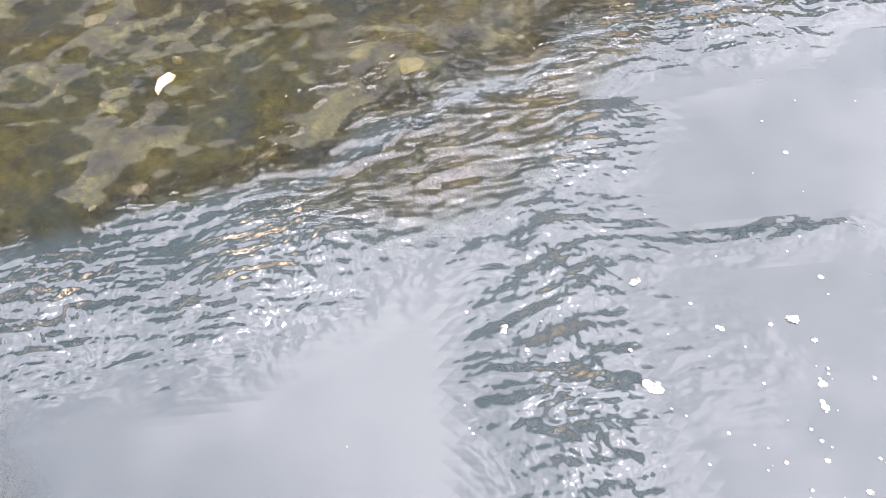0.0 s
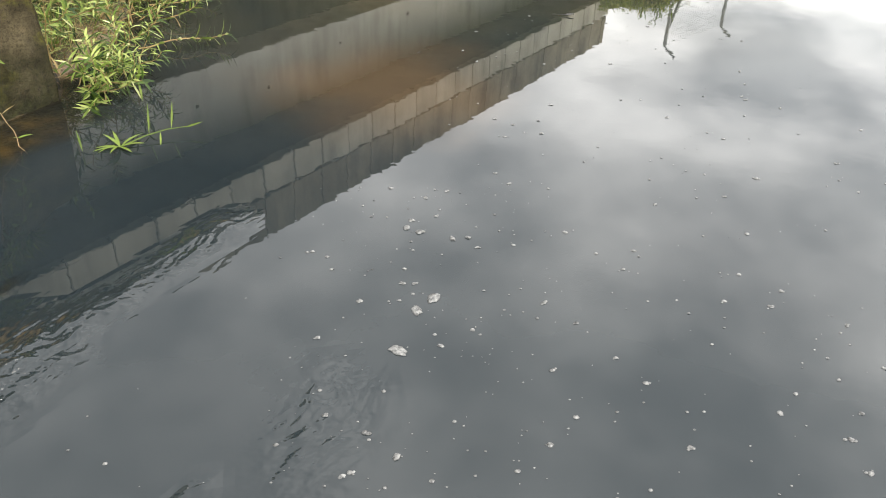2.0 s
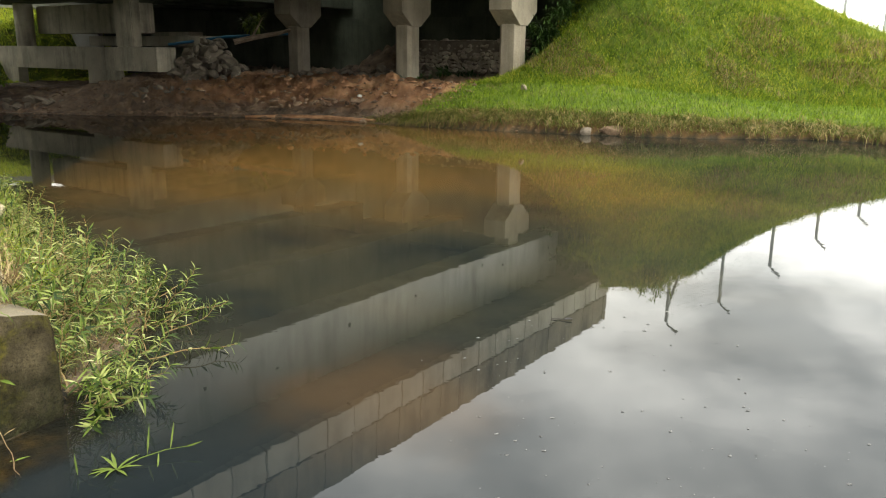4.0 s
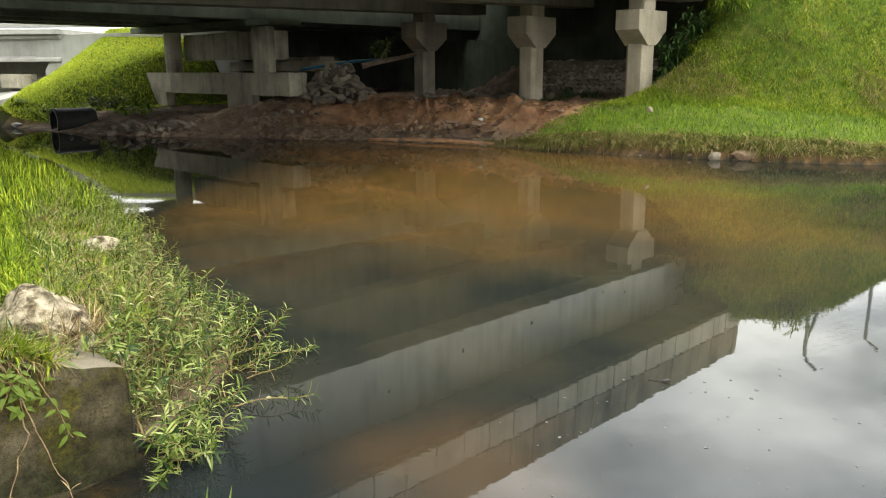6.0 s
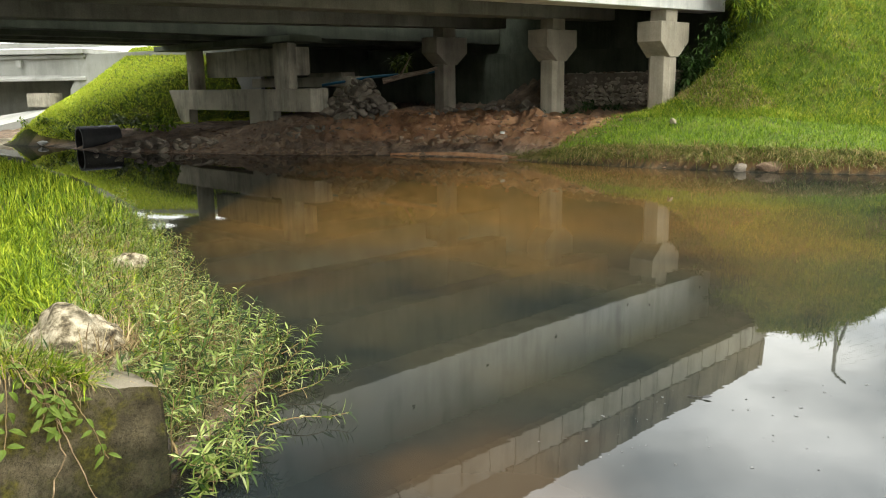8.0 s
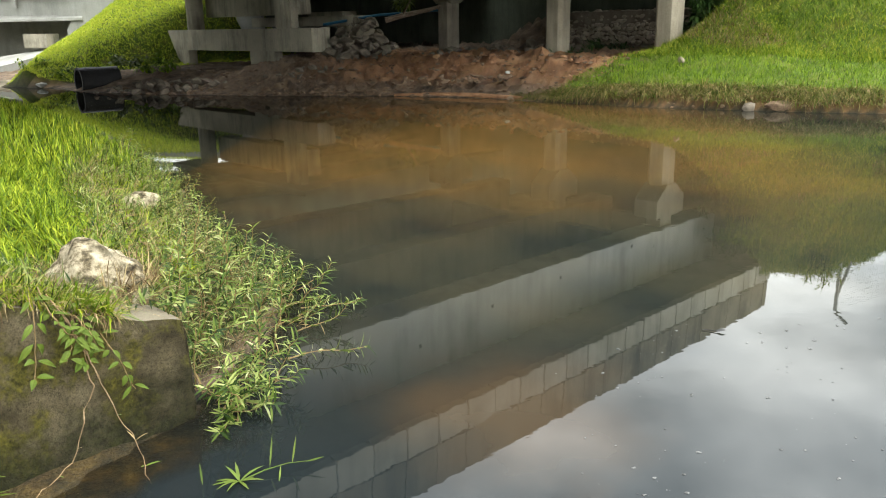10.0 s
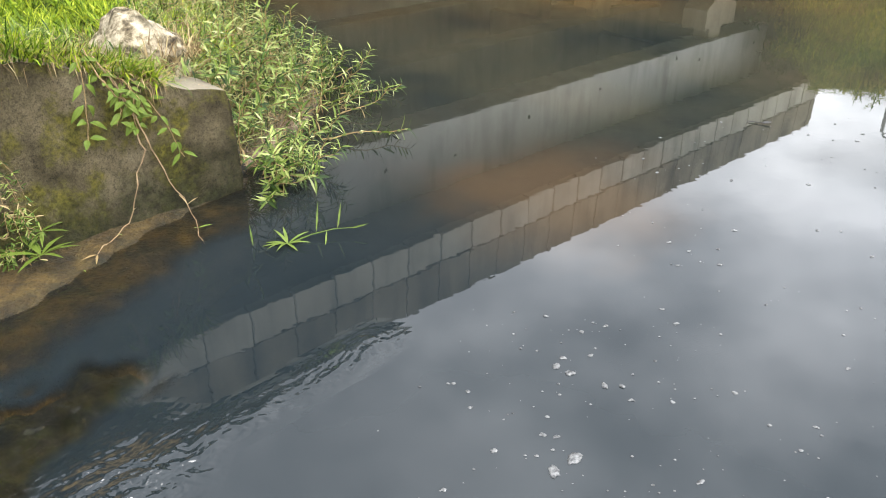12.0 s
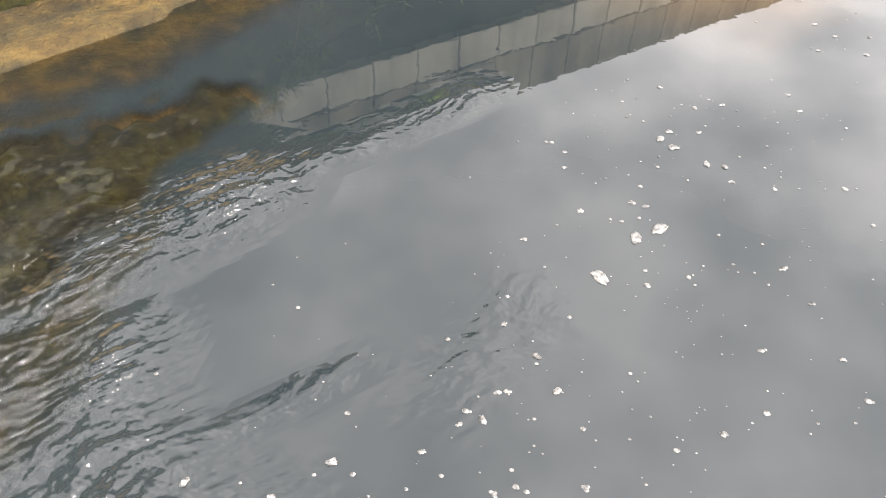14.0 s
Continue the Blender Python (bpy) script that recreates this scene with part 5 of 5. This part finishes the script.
raw("stalk", vs, fs, M_VINE, sprig)
for at, d, ln in (((0.12, 0.08, 0.02), (0.1, 0.5, 1.2), 0.15), ((0.17, 0.085, 0.025), (0.05, -0.5, -0.15), 0.10), ((0.22, 0.10, 0.03), (0.15, 0.3, 0.9), 0.13), ((0.28, 0.11, 0.03), (0.8, 0.0, 0.2), 0.09), ((-0.16, -0.02, 0.0), (-0.1, 0.2, 0.8), 0.10)):
    verts, faces = [], []
    leaf_faces(verts, faces, Vector(at), Vector(d), Vector((0.3, -1, 0.2)), ln, 0.009, 0.1)
    raw("leaf", verts, faces, M_WEED, sprig)
rosette((-1.96, 2.83, 0.10), 9, 0.17, 0.022, M_VINE, 6, "green long-leaved plant rooted on the footing")
rosette((-2.02, 2.98, 0.14), 7, 0.14, 0.018, M_WEED, 7, "green long-leaved plant rooted on the footing")


def hanging_tuft(t, z0, strands, drop, seed):
    """Thin wiry stems falling down the wall with many small narrow leaves."""
    rng = random.Random(seed)
    p0 = on_wall(t, 0.02, z0)
    ob = empty("hanging_weed", "yellowish wiry weed hanging down the old wall", "weed", "weeds hanging on the old wall", m=pose(*p0))
    green, dry = ([], []), ([], [])
    for s in range(strands):
        p, pts = Vector((0, 0, 0)), []
        side = rng.uniform(-0.9, 0.9)
        an = rng.uniform(0.2, 1.3)
        steps = 9
        for i in range(steps):
            pts.append((p.copy(), 0.0013))
            d = ALONG * side * (0.6 - 0.05 * i) + OUT * (0.55 - 0.07 * i) + Vector((0, 0, an - 0.42 * i))
            p = p + d.normalized() * drop * rng.uniform(0.6, 1.2) / steps
            for _ in range(3):
                store = green if rng.random() < 0.80 else dry
                ld = ALONG * rng.gauss(0, 0.8) + OUT * rng.uniform(0, 1) + Vector((0, 0, rng.uniform(-0.8, 0.6)))
                leaf_faces(store[0], store[1], p.copy(), ld, Vector((0, 0, 1)) + OUT * 0.4, rng.uniform(0.02, 0.048), rng.uniform(0.005, 0.009), rng.uniform(0, 0.5))
        vs, fs = tube_mesh([pts], 4)
        raw("stem", vs, fs, M_STEM, ob)
    raw("leaves", green[0], green[1], M_WEED, ob)
    raw("dead_leaves", dry[0], dry[1], M_DRY, ob)["label"] = "dry straw-coloured leaves"


hanging_tuft(1.24, 0.44, 9, 0.42, 1)
hanging_tuft(1.34, 0.36, 9, 0.40, 2)
hanging_tuft(1.17, 0.22, 7, 0.28, 3)
hanging_tuft(1.42, 0.60, 8, 0.45, 4)
hanging_tuft(1.55, 0.50, 8, 0.50, 5)
hanging_tuft(1.20, 0.08, 6, 0.18, 6)

# ---- foam on the pool ----


def foam_bits(spots, seed):
    """Small rafts of bubbles: clustered low domes."""
    rng = random.Random(seed)
    verts, faces = [], []
    ring, rows = 7, 2
    for x, y, r in spots:
        for b in range(1 if r < 0.006 else rng.randint(2, 5)):
            k = 1.0 if b == 0 else rng.uniform(0.4, 0.8)
            cx, cy = (x, y) if b == 0 else (x + rng.uniform(-1, 1) * r * 1.5, y + rng.uniform(-1, 1) * r * 1.0)
            rr, base = r * k, len(verts)
            for j in range(rows):
                a = 0.5 * math.pi * j / rows
                for i in range(ring):
                    th = 2 * math.pi * i / ring
                    verts.append((cx + rr * math.cos(a) * math.cos(th) * 1.2, cy + rr * math.cos(a) * math.sin(th), 0.001 + 0.5 * rr * math.sin(a)))
            verts.append((cx, cy, 0.001 + 0.5 * rr))
            for j in range(rows - 1):
                for i in range(ring):
                    faces.append((base + j * ring + i, base + j * ring + (i + 1) % ring, base + (j + 1) * ring + (i + 1) % ring, base + (j + 1) * ring + i))
            for i in range(ring):
                faces.append((base + (rows - 1) * ring + i, base + (rows - 1) * ring + (i + 1) % ring, len(verts) - 1))
    return verts, faces


rng = random.Random(9)
spots = []
for _ in range(820):
    # drift lines across the pool
    lane = rng.choice((0.1, 0.45, 0.8, 1.5, 2.2))
    s = 0.4 + (2.2 if lane < 0.7 else 4.6) * rng.random() ** 1.6
    x = lane - 0.35 + 0.16 * s + rng.gauss(0, 0.22)
    spots.append((x, s, 0.0018 + 0.0065 * rng.random() ** 2.6))
for _ in range(38):
    spots.append((rng.uniform(-1.1, -0.1), rng.uniform(-0.1, 1.5), 0.002 + 0.006 * rng.random() ** 2))
vs, fs = foam_bits(spots, 2)
tagged(raw("foam_bubbles", vs, fs, M_FOAM, smooth=True), "scattered white foam bubbles drifting on the pool", "foam", kind="stuff")


def foam_clump(x, y, r, seed):
    bm = bmesh.new()
    bmesh.ops.create_icosphere(bm, subdivisions=4, radius=1)
    for v in bm.verts:
        a = math.atan2(v.co.y, v.co.x)
        k = 1 + 0.45 * noise.noise((math.cos(a) * 1.3 + seed, math.sin(a) * 1.3, seed)) + 0.18 * noise.noise((math.cos(a) * 4, math.sin(a) * 4, seed))
        v.co = Vector((v.co.x * r * k * 1.0, v.co.y * r * k * 0.62, max(v.co.z, -0.15) * 0.006 * (1 + 0.5 * noise.noise(v.co * 5))))
    ob = finish("foam_clump", bm, M_FOAM, smooth=True)
    ob.matrix_world = pose(x, y, 0.001, 0, 0, seed * 47)
    return tagged(ob, "small white raft of foam floating on water", "foam", "foam rafts on the pool")


for i, (x, y, r) in enumerate(((0.25, 1.76, 0.030), (0.18, 1.70, 0.026), (0.086, 1.51, 0.032), (0.275, 2.19, 0.020), (0.23, 2.23, 0.018), (0.39, 2.12, 0.016), (0.45, 2.12, 0.012),
                               (-0.62, 0.42, 0.024), (-0.80, 0.62, 0.014), (-0.95, 0.33, 0.013), (-0.05, 1.18, 0.013), (-0.48, 0.75, 0.016), (0.02, 1.08, 0.015), (-0.15, 0.95, 0.014))):
    foam_clump(x, y, r, i + 1.0)
leaf_v, leaf_f = [], []
leaf_faces(leaf_v, leaf_f, Vector((1.74, 4.80, 0.008)), Vector((1, -0.15, 0.05)), Vector((0, 0, 1)), 0.065, 0.040, -0.1)
fl = raw("floating_leaf", leaf_v, leaf_f, M_BLACK)
vs, fs = tube_mesh([[((1.66, 4.84, 0.006), 0.003), ((1.76, 4.79, 0.010), 0.003)]], 5)
raw("leaf_stalk", vs, fs, M_BLACK, fl)
tagged(fl, "dark dead leaf floating on the pool", "leaf")

# ---- stones in the shallows ----
rng = random.Random(31)
for i in range(34):
    x, y = rng.uniform(-3.3, -1.62), rng.uniform(-0.5, 1.6)
    s = rng.uniform(0.03, 0.085)
    z = bed_height(x, y)
    ob = boulder("stone", (s * 1.3, s, s * 0.6), (M_DARKROCK, M_BEDSTONE, M_BEDSTONE)[i % 3], i + 0.5, 0.25, 2)
    ob.matrix_world = pose(x, y, z - 0.012, rng.uniform(-12, 12), rng.uniform(-12, 12), rng.uniform(0, 360))
    tagged(ob, "rounded stone lying in the shallow stream bed", "stone", "stones in the shallows")

verts, faces = [], []
proto = boulder("pebble_shape", (1.2, 1, 0.6), M_ROCK, 4.4, 0.25, 1)
pv, pf = [v.co.copy() for v in proto.data.vertices], [tuple(f.vertices) for f in proto.data.polygons]
bpy.data.objects.remove(proto)
px, py = np.random.default_rng(8).uniform(-3.6, -1.35, 2600), np.random.default_rng(9).uniform(-0.6, 1.95, 2600)
pz = np.array([bed_height(a, b) for a, b in zip(px, py)])
for x, y, z in zip(px, py, pz):
    if z < -0.03:
        continue
    sc, tw, b = 0.012 + 0.04 * rng.random() ** 2, rng.uniform(0, 6.3), len(verts)
    for v in pv:
        verts.append((x + sc * (v.x * math.cos(tw) - v.y * math.sin(tw)), y + sc * (v.x * math.sin(tw) + v.y * math.cos(tw)), z + sc * (v.z * 0.6 - 0.3)))
    faces += [tuple(b + i for i in f) for f in pf]
tagged(raw("pebbles", verts, faces, M_BEDSTONE), "small algae-stained pebbles in the shallows", "pebbles", kind="stuff")

# ---- far bank: rubble, pipes, bushes ----


def rock_pile(name, label, category, centre, spread, count, size, mat, seed, piece="stone"):
    rng = random.Random(seed)
    ob = empty(name, label, category, m=pose(*centre))
    shapes = [boulder(piece, (1, 0.8, 0.65), mat, seed + k, 0.3, 2) for k in range(4)]
    for i in range(count):
        src = shapes[i % 4]
        x, y = rng.gauss(0, spread[0] * 0.5), rng.gauss(0, spread[1] * 0.5)
        top = max(0.0, 1 - (x / (spread[0] * 1.2)) ** 2 - (y / (spread[1] * 1.2)) ** 2)
        s = size * rng.uniform(0.45, 1.3)
        o = src if i < 4 else new(piece, src.data)
        o.parent = ob
        o.matrix_basis = pose(x, y, spread[2] * top * rng.random() ** 0.6, rng.uniform(-40, 40), rng.uniform(-40, 40), rng.uniform(0, 360)) @ Matrix.Diagonal((s * rng.uniform(0.7, 1.5), s * rng.uniform(0.6, 1.1), s * rng.uniform(0.5, 1.1), 1))
    return ob


rock_pile("rubble_heap", "heap of broken grey concrete under the bridge", "rubble", (-2.6, 27.0, 0.85), (1.1, 0.7, 1.30), 110, 0.40, M_RUBBLE, 3)
rock_pile("rubble_heap", "low heap of broken stone on the muddy bank", "rubble", (-3.6, 25.4, 0.5), (1.3, 0.6, 0.35), 60, 0.22, M_RUBBLE, 5)
rock_pile("rubble_heap", "pale brown stones along the cut red bank", "rubble", (0.4, 22.45, 0.35), (2.4, 0.30, 0.22), 46, 0.20, M_CLOD, 7)
rock_pile("rubble_heap", "dark wet rocks along the muddy shore", "rubble", (-8.4, 25.6, 0.05), (2.4, 0.6, 0.35), 70, 0.34, M_DARKROCK, 9)
rock_pile("rubble_heap", "small stones at the water's edge", "rubble", (-2.8, 23.4, 0.05), (2.4, 0.3, 0.12), 50, 0.14, M_CLOD, 11)
rock_pile("rubble_heap", "dark rubble strewn over the mud under the bridge", "rubble", (3.0, 27.4, 0.9), (3.2, 1.2, 0.5), 60, 0.4, M_DARKROCK, 13)


def rubble_wall():
    """Dry rubble wall at the foot of the abutment."""
    rng = random.Random(77)
    ob = empty("rubble_wall", "dark dry rubble wall below the abutment", "wall", m=BRIDGE)
    shapes = [boulder("stone", (1, 0.9, 0.7), M_WALLSTONE, 50 + k, 0.25, 2) for k in range(5)]
    n = 0
    for row in range(8):
        v = 11.4
        while v < 18.2:
            s = rng.uniform(0.13, 0.28)
            src = shapes[n % 5]
            o = src if n < 5 else new("stone", src.data)
            o.parent = ob
            o.matrix_basis = pose(24.3 + rng.uniform(-0.06, 0.06) + 0.037 * row, v, 1.25 + row * 0.14 + rng.uniform(-0.03, 0.03), rng.uniform(-20, 20), rng.uniform(-20, 20), rng.uniform(0, 360)) @ Matrix.Diagonal((s, s, s, 1))
            v += s * 0.82
            n += 1
    part("backing", box(24.4, 25.2, 11.4, 18.2, 0.5, 2.25), M_DARKROCK, ob)
    return ob


rubble_wall()
stone("rock", (7.25, 17.30, 0.10), (0.44, 0.24, 0.26), M_CLOD, 8.0, "reddish flat rock at the foot of the grass bank", turn=-20)
stone("rock", (6.7, 17.5, 0.08), (0.32, 0.2, 0.2), M_DARKROCK, 9.0, "dark rock at the foot of the grass bank", turn=10)
stone("rock", (5.95, 20.2, 0.98), (0.16, 0.14, 0.22), M_PALEROCK, 10.0, "small pale stone standing in the lawn")
stone("rock", (12.7, 15.3, 0.04), (0.6, 0.45, 0.4), M_RUBBLE, 12.0, "brown rock at the bend of the far bank")
stone("litter", (1.77, 21.9, 0.66), (0.13, 0.09, 0.09), M_WHITE, 13.0, "scrap of white litter on the red bank", "litter", subdiv=2)
stone("litter", (-14.3, 28.9, 0.12), (0.4, 0.3, 0.22), M_WHITE, 14.0, "scrap of white litter at the shore", "litter", subdiv=2)
stone("rock", (-17.2, 30.6, 0.05), (2.4, 1.2, 0.35), M_PALEROCK, 15.0, "flat pale rock in the shallow water")

# orange soil strip at the waterline, built as a thin tube
vs, fs = tube_mesh([[((-1.35, 22.92, 0.02), 0.05), ((-0.2, 22.5, 0.05), 0.07), ((0.9, 21.95, 0.05), 0.08), ((2.1, 20.95, 0.04), 0.06)]], 7)
tagged(raw("soil_ledge", vs, fs, M_ORANGE), "mud-covered reddish pole lying along the waterline", "pole")

# clods and broken stone strewn over the mud shelf
rng = random.Random(404)
for name, mat, label, count, x0, x1, y0, y1, lim, s0, s1 in (
        ("soil_clods", M_CLOD, "brown soil clods and broken stone on the mud bank", 1500, -9.5, 5.0, 20.3, 28.0, 3.0, 0.04, 0.18),
        ("orange_clods", M_ORANGE, "orange soil clods on the top of the cut bank", 240, -1.5, 5.0, 20.3, 25.0, 2.6, 0.05, 0.22),
        ("wet_rocks", M_CLOD, "dark wet rocks along the muddy waterline", 200, -11.0, 3.0, 20.5, 28.0, 0.5, 0.08, 0.34),
        ("bank_stones", M_CLOD, "reddish clods under the lip of the grass bank", 420, 2.5, 14.0, 14.0, 20.5, 0.22, 0.04, 0.16)):
    gen = np.random.default_rng(len(name))
    cx, cy = gen.uniform(x0, x1, count * 6), gen.uniform(y0, y1, count * 6)
    cz = terrain(cx, cy)[0]
    cd, cwet, cfar = shore_distance(cx, cy)
    ok = ~cwet & cfar & (cd < lim)
    if name == "soil_clods":
        ok &= (cx * V.x + cy * V.y) > 11.2
    if name == "orange_clods":
        ok &= ((cx * V.x + cy * V.y) > 11.6) & (cd > 1.2)
    verts, faces = [], []
    for x, y, z in list(zip(cx[ok], cy[ok], cz[ok]))[:count]:
        sc, tw, b = s0 + (s1 - s0) * rng.random() ** 2.5, rng.uniform(0, 6.3), len(verts)
        flat_k = rng.uniform(0.5, 1.1)
        for v in pv:
            verts.append((x + sc * (v.x * math.cos(tw) - v.y * math.sin(tw)), y + sc * (v.x * math.sin(tw) + v.y * math.cos(tw)), z + sc * v.z * flat_k))
        faces += [tuple(b + i for i in f) for f in pf]
    tagged(raw(name, verts, faces, mat), label, "rubble", kind="stuff")

bm = bmesh.new()
bmesh.ops.create_cone(bm, cap_ends=False, segments=28, radius1=0.46, radius2=0.46, depth=1.3)
bmesh.ops.solidify(bm, geom=bm.faces[:], thickness=0.07)
culvert = finish("culvert_pipe", bm, M_BLACK)
culvert.matrix_world = pose(-11.75, 27.75, 0.30, 0, 90, 40)
tagged(culvert, "black drain pipe lying half in the mud", "pipe")
vs, fs = tube_mesh([[((-4.2, 29.6, 2.0), 0.05), ((-2.2, 29.0, 2.28), 0.05), ((-0.3, 29.0, 2.40), 0.045), ((0.1, 28.95, 2.41), 0.045)]], 8)
tagged(raw("blue_pipe", vs, fs, M_BLUE), "blue plastic pipe running under the bridge", "pipe")
vs, fs = tube_mesh([[((-1.9, 28.35, 2.10), 0.10), ((-1.3, 28.4, 2.25), 0.09), ((-0.4, 28.6, 2.42), 0.07), ((0.3, 28.7, 2.62), 0.04)], [((-1.3, 28.4, 2.25), 0.05), ((-1.1, 28.3, 2.6), 0.03), ((-0.9, 28.3, 2.95), 0.015)]], 7)
tagged(raw("driftwood", vs, fs, M_BARK), "dead branch lodged under the bridge", "branch")


def bush(at, radii, leaves, leaf_len, leaf_w, seed, label, mat):
    rng = random.Random(seed)
    base_z = float(terrain(np.array([at[0]]), np.array([at[1]]))[0][0])
    ob = empty("bush", label, "bush", m=pose(at[0], at[1], max(at[2], base_z)))
    stems, verts, faces = [], [], []
    for s in range(max(6, leaves // 28)):
        a, r = rng.uniform(0, 6.283), rng.random() ** 0.5
        tip = Vector((radii[0] * r * math.cos(a), radii[1] * r * math.sin(a), radii[2] * (0.35 + 0.65 * rng.random()) * (1.1 - 0.5 * r)))
        base = Vector((tip.x * 0.25, tip.y * 0.25, -0.15))
        mid = base.lerp(tip, 0.5) + Vector((0, 0, radii[2] * 0.15))
        stems.append([(base, 0.010), (mid, 0.007), (tip, 0.003)])
        for j in range(28):
            f = rng.uniform(0.25, 1.0)
            p = base.lerp(mid, f * 2) if f < 0.5 else mid.lerp(tip, f * 2 - 1)
            d = Vector((rng.gauss(0, 1), rng.gauss(0, 1), rng.gauss(0.1, 0.6)))
            leaf_faces(verts, faces, p + d.normalized() * 0.04, d, Vector((0, 0, 1)), leaf_len * rng.uniform(0.6, 1.25), leaf_w, rng.uniform(0.1, 0.6))
    v2, f2 = tube_mesh(stems, 4)
    raw("branchwork", v2, f2, M_BUSH, ob)
    raw("leaves", verts, faces, mat, ob)
    return ob


bush((7.35, 22.75, 1.7), (0.8, 0.5, 1.3), 760, 0.20, 0.05, 1, "dark green fern-like bush beside the column", M_BUSH)
bush((6.95, 22.9, 1.35), (0.5, 0.5, 0.8), 260, 0.24, 0.11, 2, "low dark bush with broad leaves", M_BUSH)
bush((8.1, 22.9, 2.3), (0.8, 0.5, 1.2), 700, 0.20, 0.05, 3, "dark green bush below the bridge end", M_BUSH)
bush((8.5, 21.85, 3.6), (0.7, 0.5, 0.9), 420, 0.34, 0.03, 4, "tall grassy bush at the end of the parapet", M_SLOPE)
bush((11.2, 22.8, 5.0), (0.9, 0.6, 0.9), 260, 0.5, 0.04, 5, "arching weeds on the embankment crest", M_SLOPE)
bush((-1.2, 28.9, 2.5), (0.5, 0.4, 0.8), 140, 0.3, 0.09, 6, "green plant sprouting among rubble under the bridge", M_VINE)
bush((-9.9, 28.4, 0.5), (0.7, 0.6, 0.9), 260, 0.22, 0.10, 7, "green creeper bush beside the bridge pier", M_FARGRASS)
bush((5.2, 25.4, 1.0), (1.0, 0.5, 0.5), 280, 0.2, 0.06, 8, "low green weeds along the rubble wall", M_BUSH)
bush((3.9, 25.2, 0.9), (0.8, 0.4, 0.35), 200, 0.18, 0.06, 9, "low green weeds along the rubble wall", M_BUSH)
bush((8.7, 23.0, 3.2), (0.8, 0.6, 1.1), 640, 0.20, 0.05, 10, "dark green fern-like bush under the parapet end", M_BUSH)
bush((-11.4, 29.6, 0.7), (0.9, 0.6, 0.6), 240, 0.20, 0.10, 11, "leafy weeds at the foot of the hillside", M_VINE)
bush((-13.2, 29.2, 0.4), (1.2, 0.5, 0.5), 260, 0.22, 0.06, 12, "tall grass tufts along the far shore", M_GRASS)
bush((-15.0, 30.0, 0.4), (1.0, 0.5, 0.5), 220, 0.22, 0.06, 13, "tall grass tufts along the far shore", M_GRASS)

# leafy clumps on the embankment
rng = random.Random(77)
verts, faces = [], []
gen = np.random.default_rng(5)
cx, cy = gen.uniform(7.5, 22, 1700), gen.uniform(17.5, 26, 1700)
cz, cg, _, _ = terrain(cx, cy)
cd, cwet, cfar = shore_distance(cx, cy)
patchy = wave(cx, cy, 0.9, 1.7) + wave(cx, cy, 2.3, 0.2)
for x, y, z in np.stack([cx, cy, cz], 1)[~cwet & cfar & (cg > 0.5) & (cd > 3.0) & (cz > 1.5) & (patchy > -0.2)]:
    for j in range(16):
        d = Vector((rng.gauss(0, 1), rng.gauss(0, 1), rng.uniform(0.1, 1.4)))
        leaf_faces(verts, faces, Vector((x + rng.gauss(0, 0.12), y + rng.gauss(0, 0.12), z + rng.uniform(0.02, 0.2))), d, Vector((0, 0, 1)), rng.uniform(0.06, 0.14), rng.uniform(0.016, 0.03), rng.uniform(0.1, 0.6))
tagged(raw("slope_weeds", verts, faces, M_SLOPE), "leafy green weed clumps on the embankment", "weeds", kind="stuff")

dry_pts = scatter(150000, 6.5, 24, 16.5, 26, 91, lambda x, y, z, g, d, wet, far: ~wet & far & (g > 0.5) & (d > 2.6) & (wave(x, y, 1.1, 0.4) + 0.6 * wave(x, y, 3.1, 1.3) > 0.30) & (z < 2.9))
tagged(blades("dry_slope_grass", dry_pts, 0.26, 0.02, M_DRY, 92, 0.9, 0.7, 2), "patches of dry straw-coloured grass on the embankment", "grass", kind="stuff")
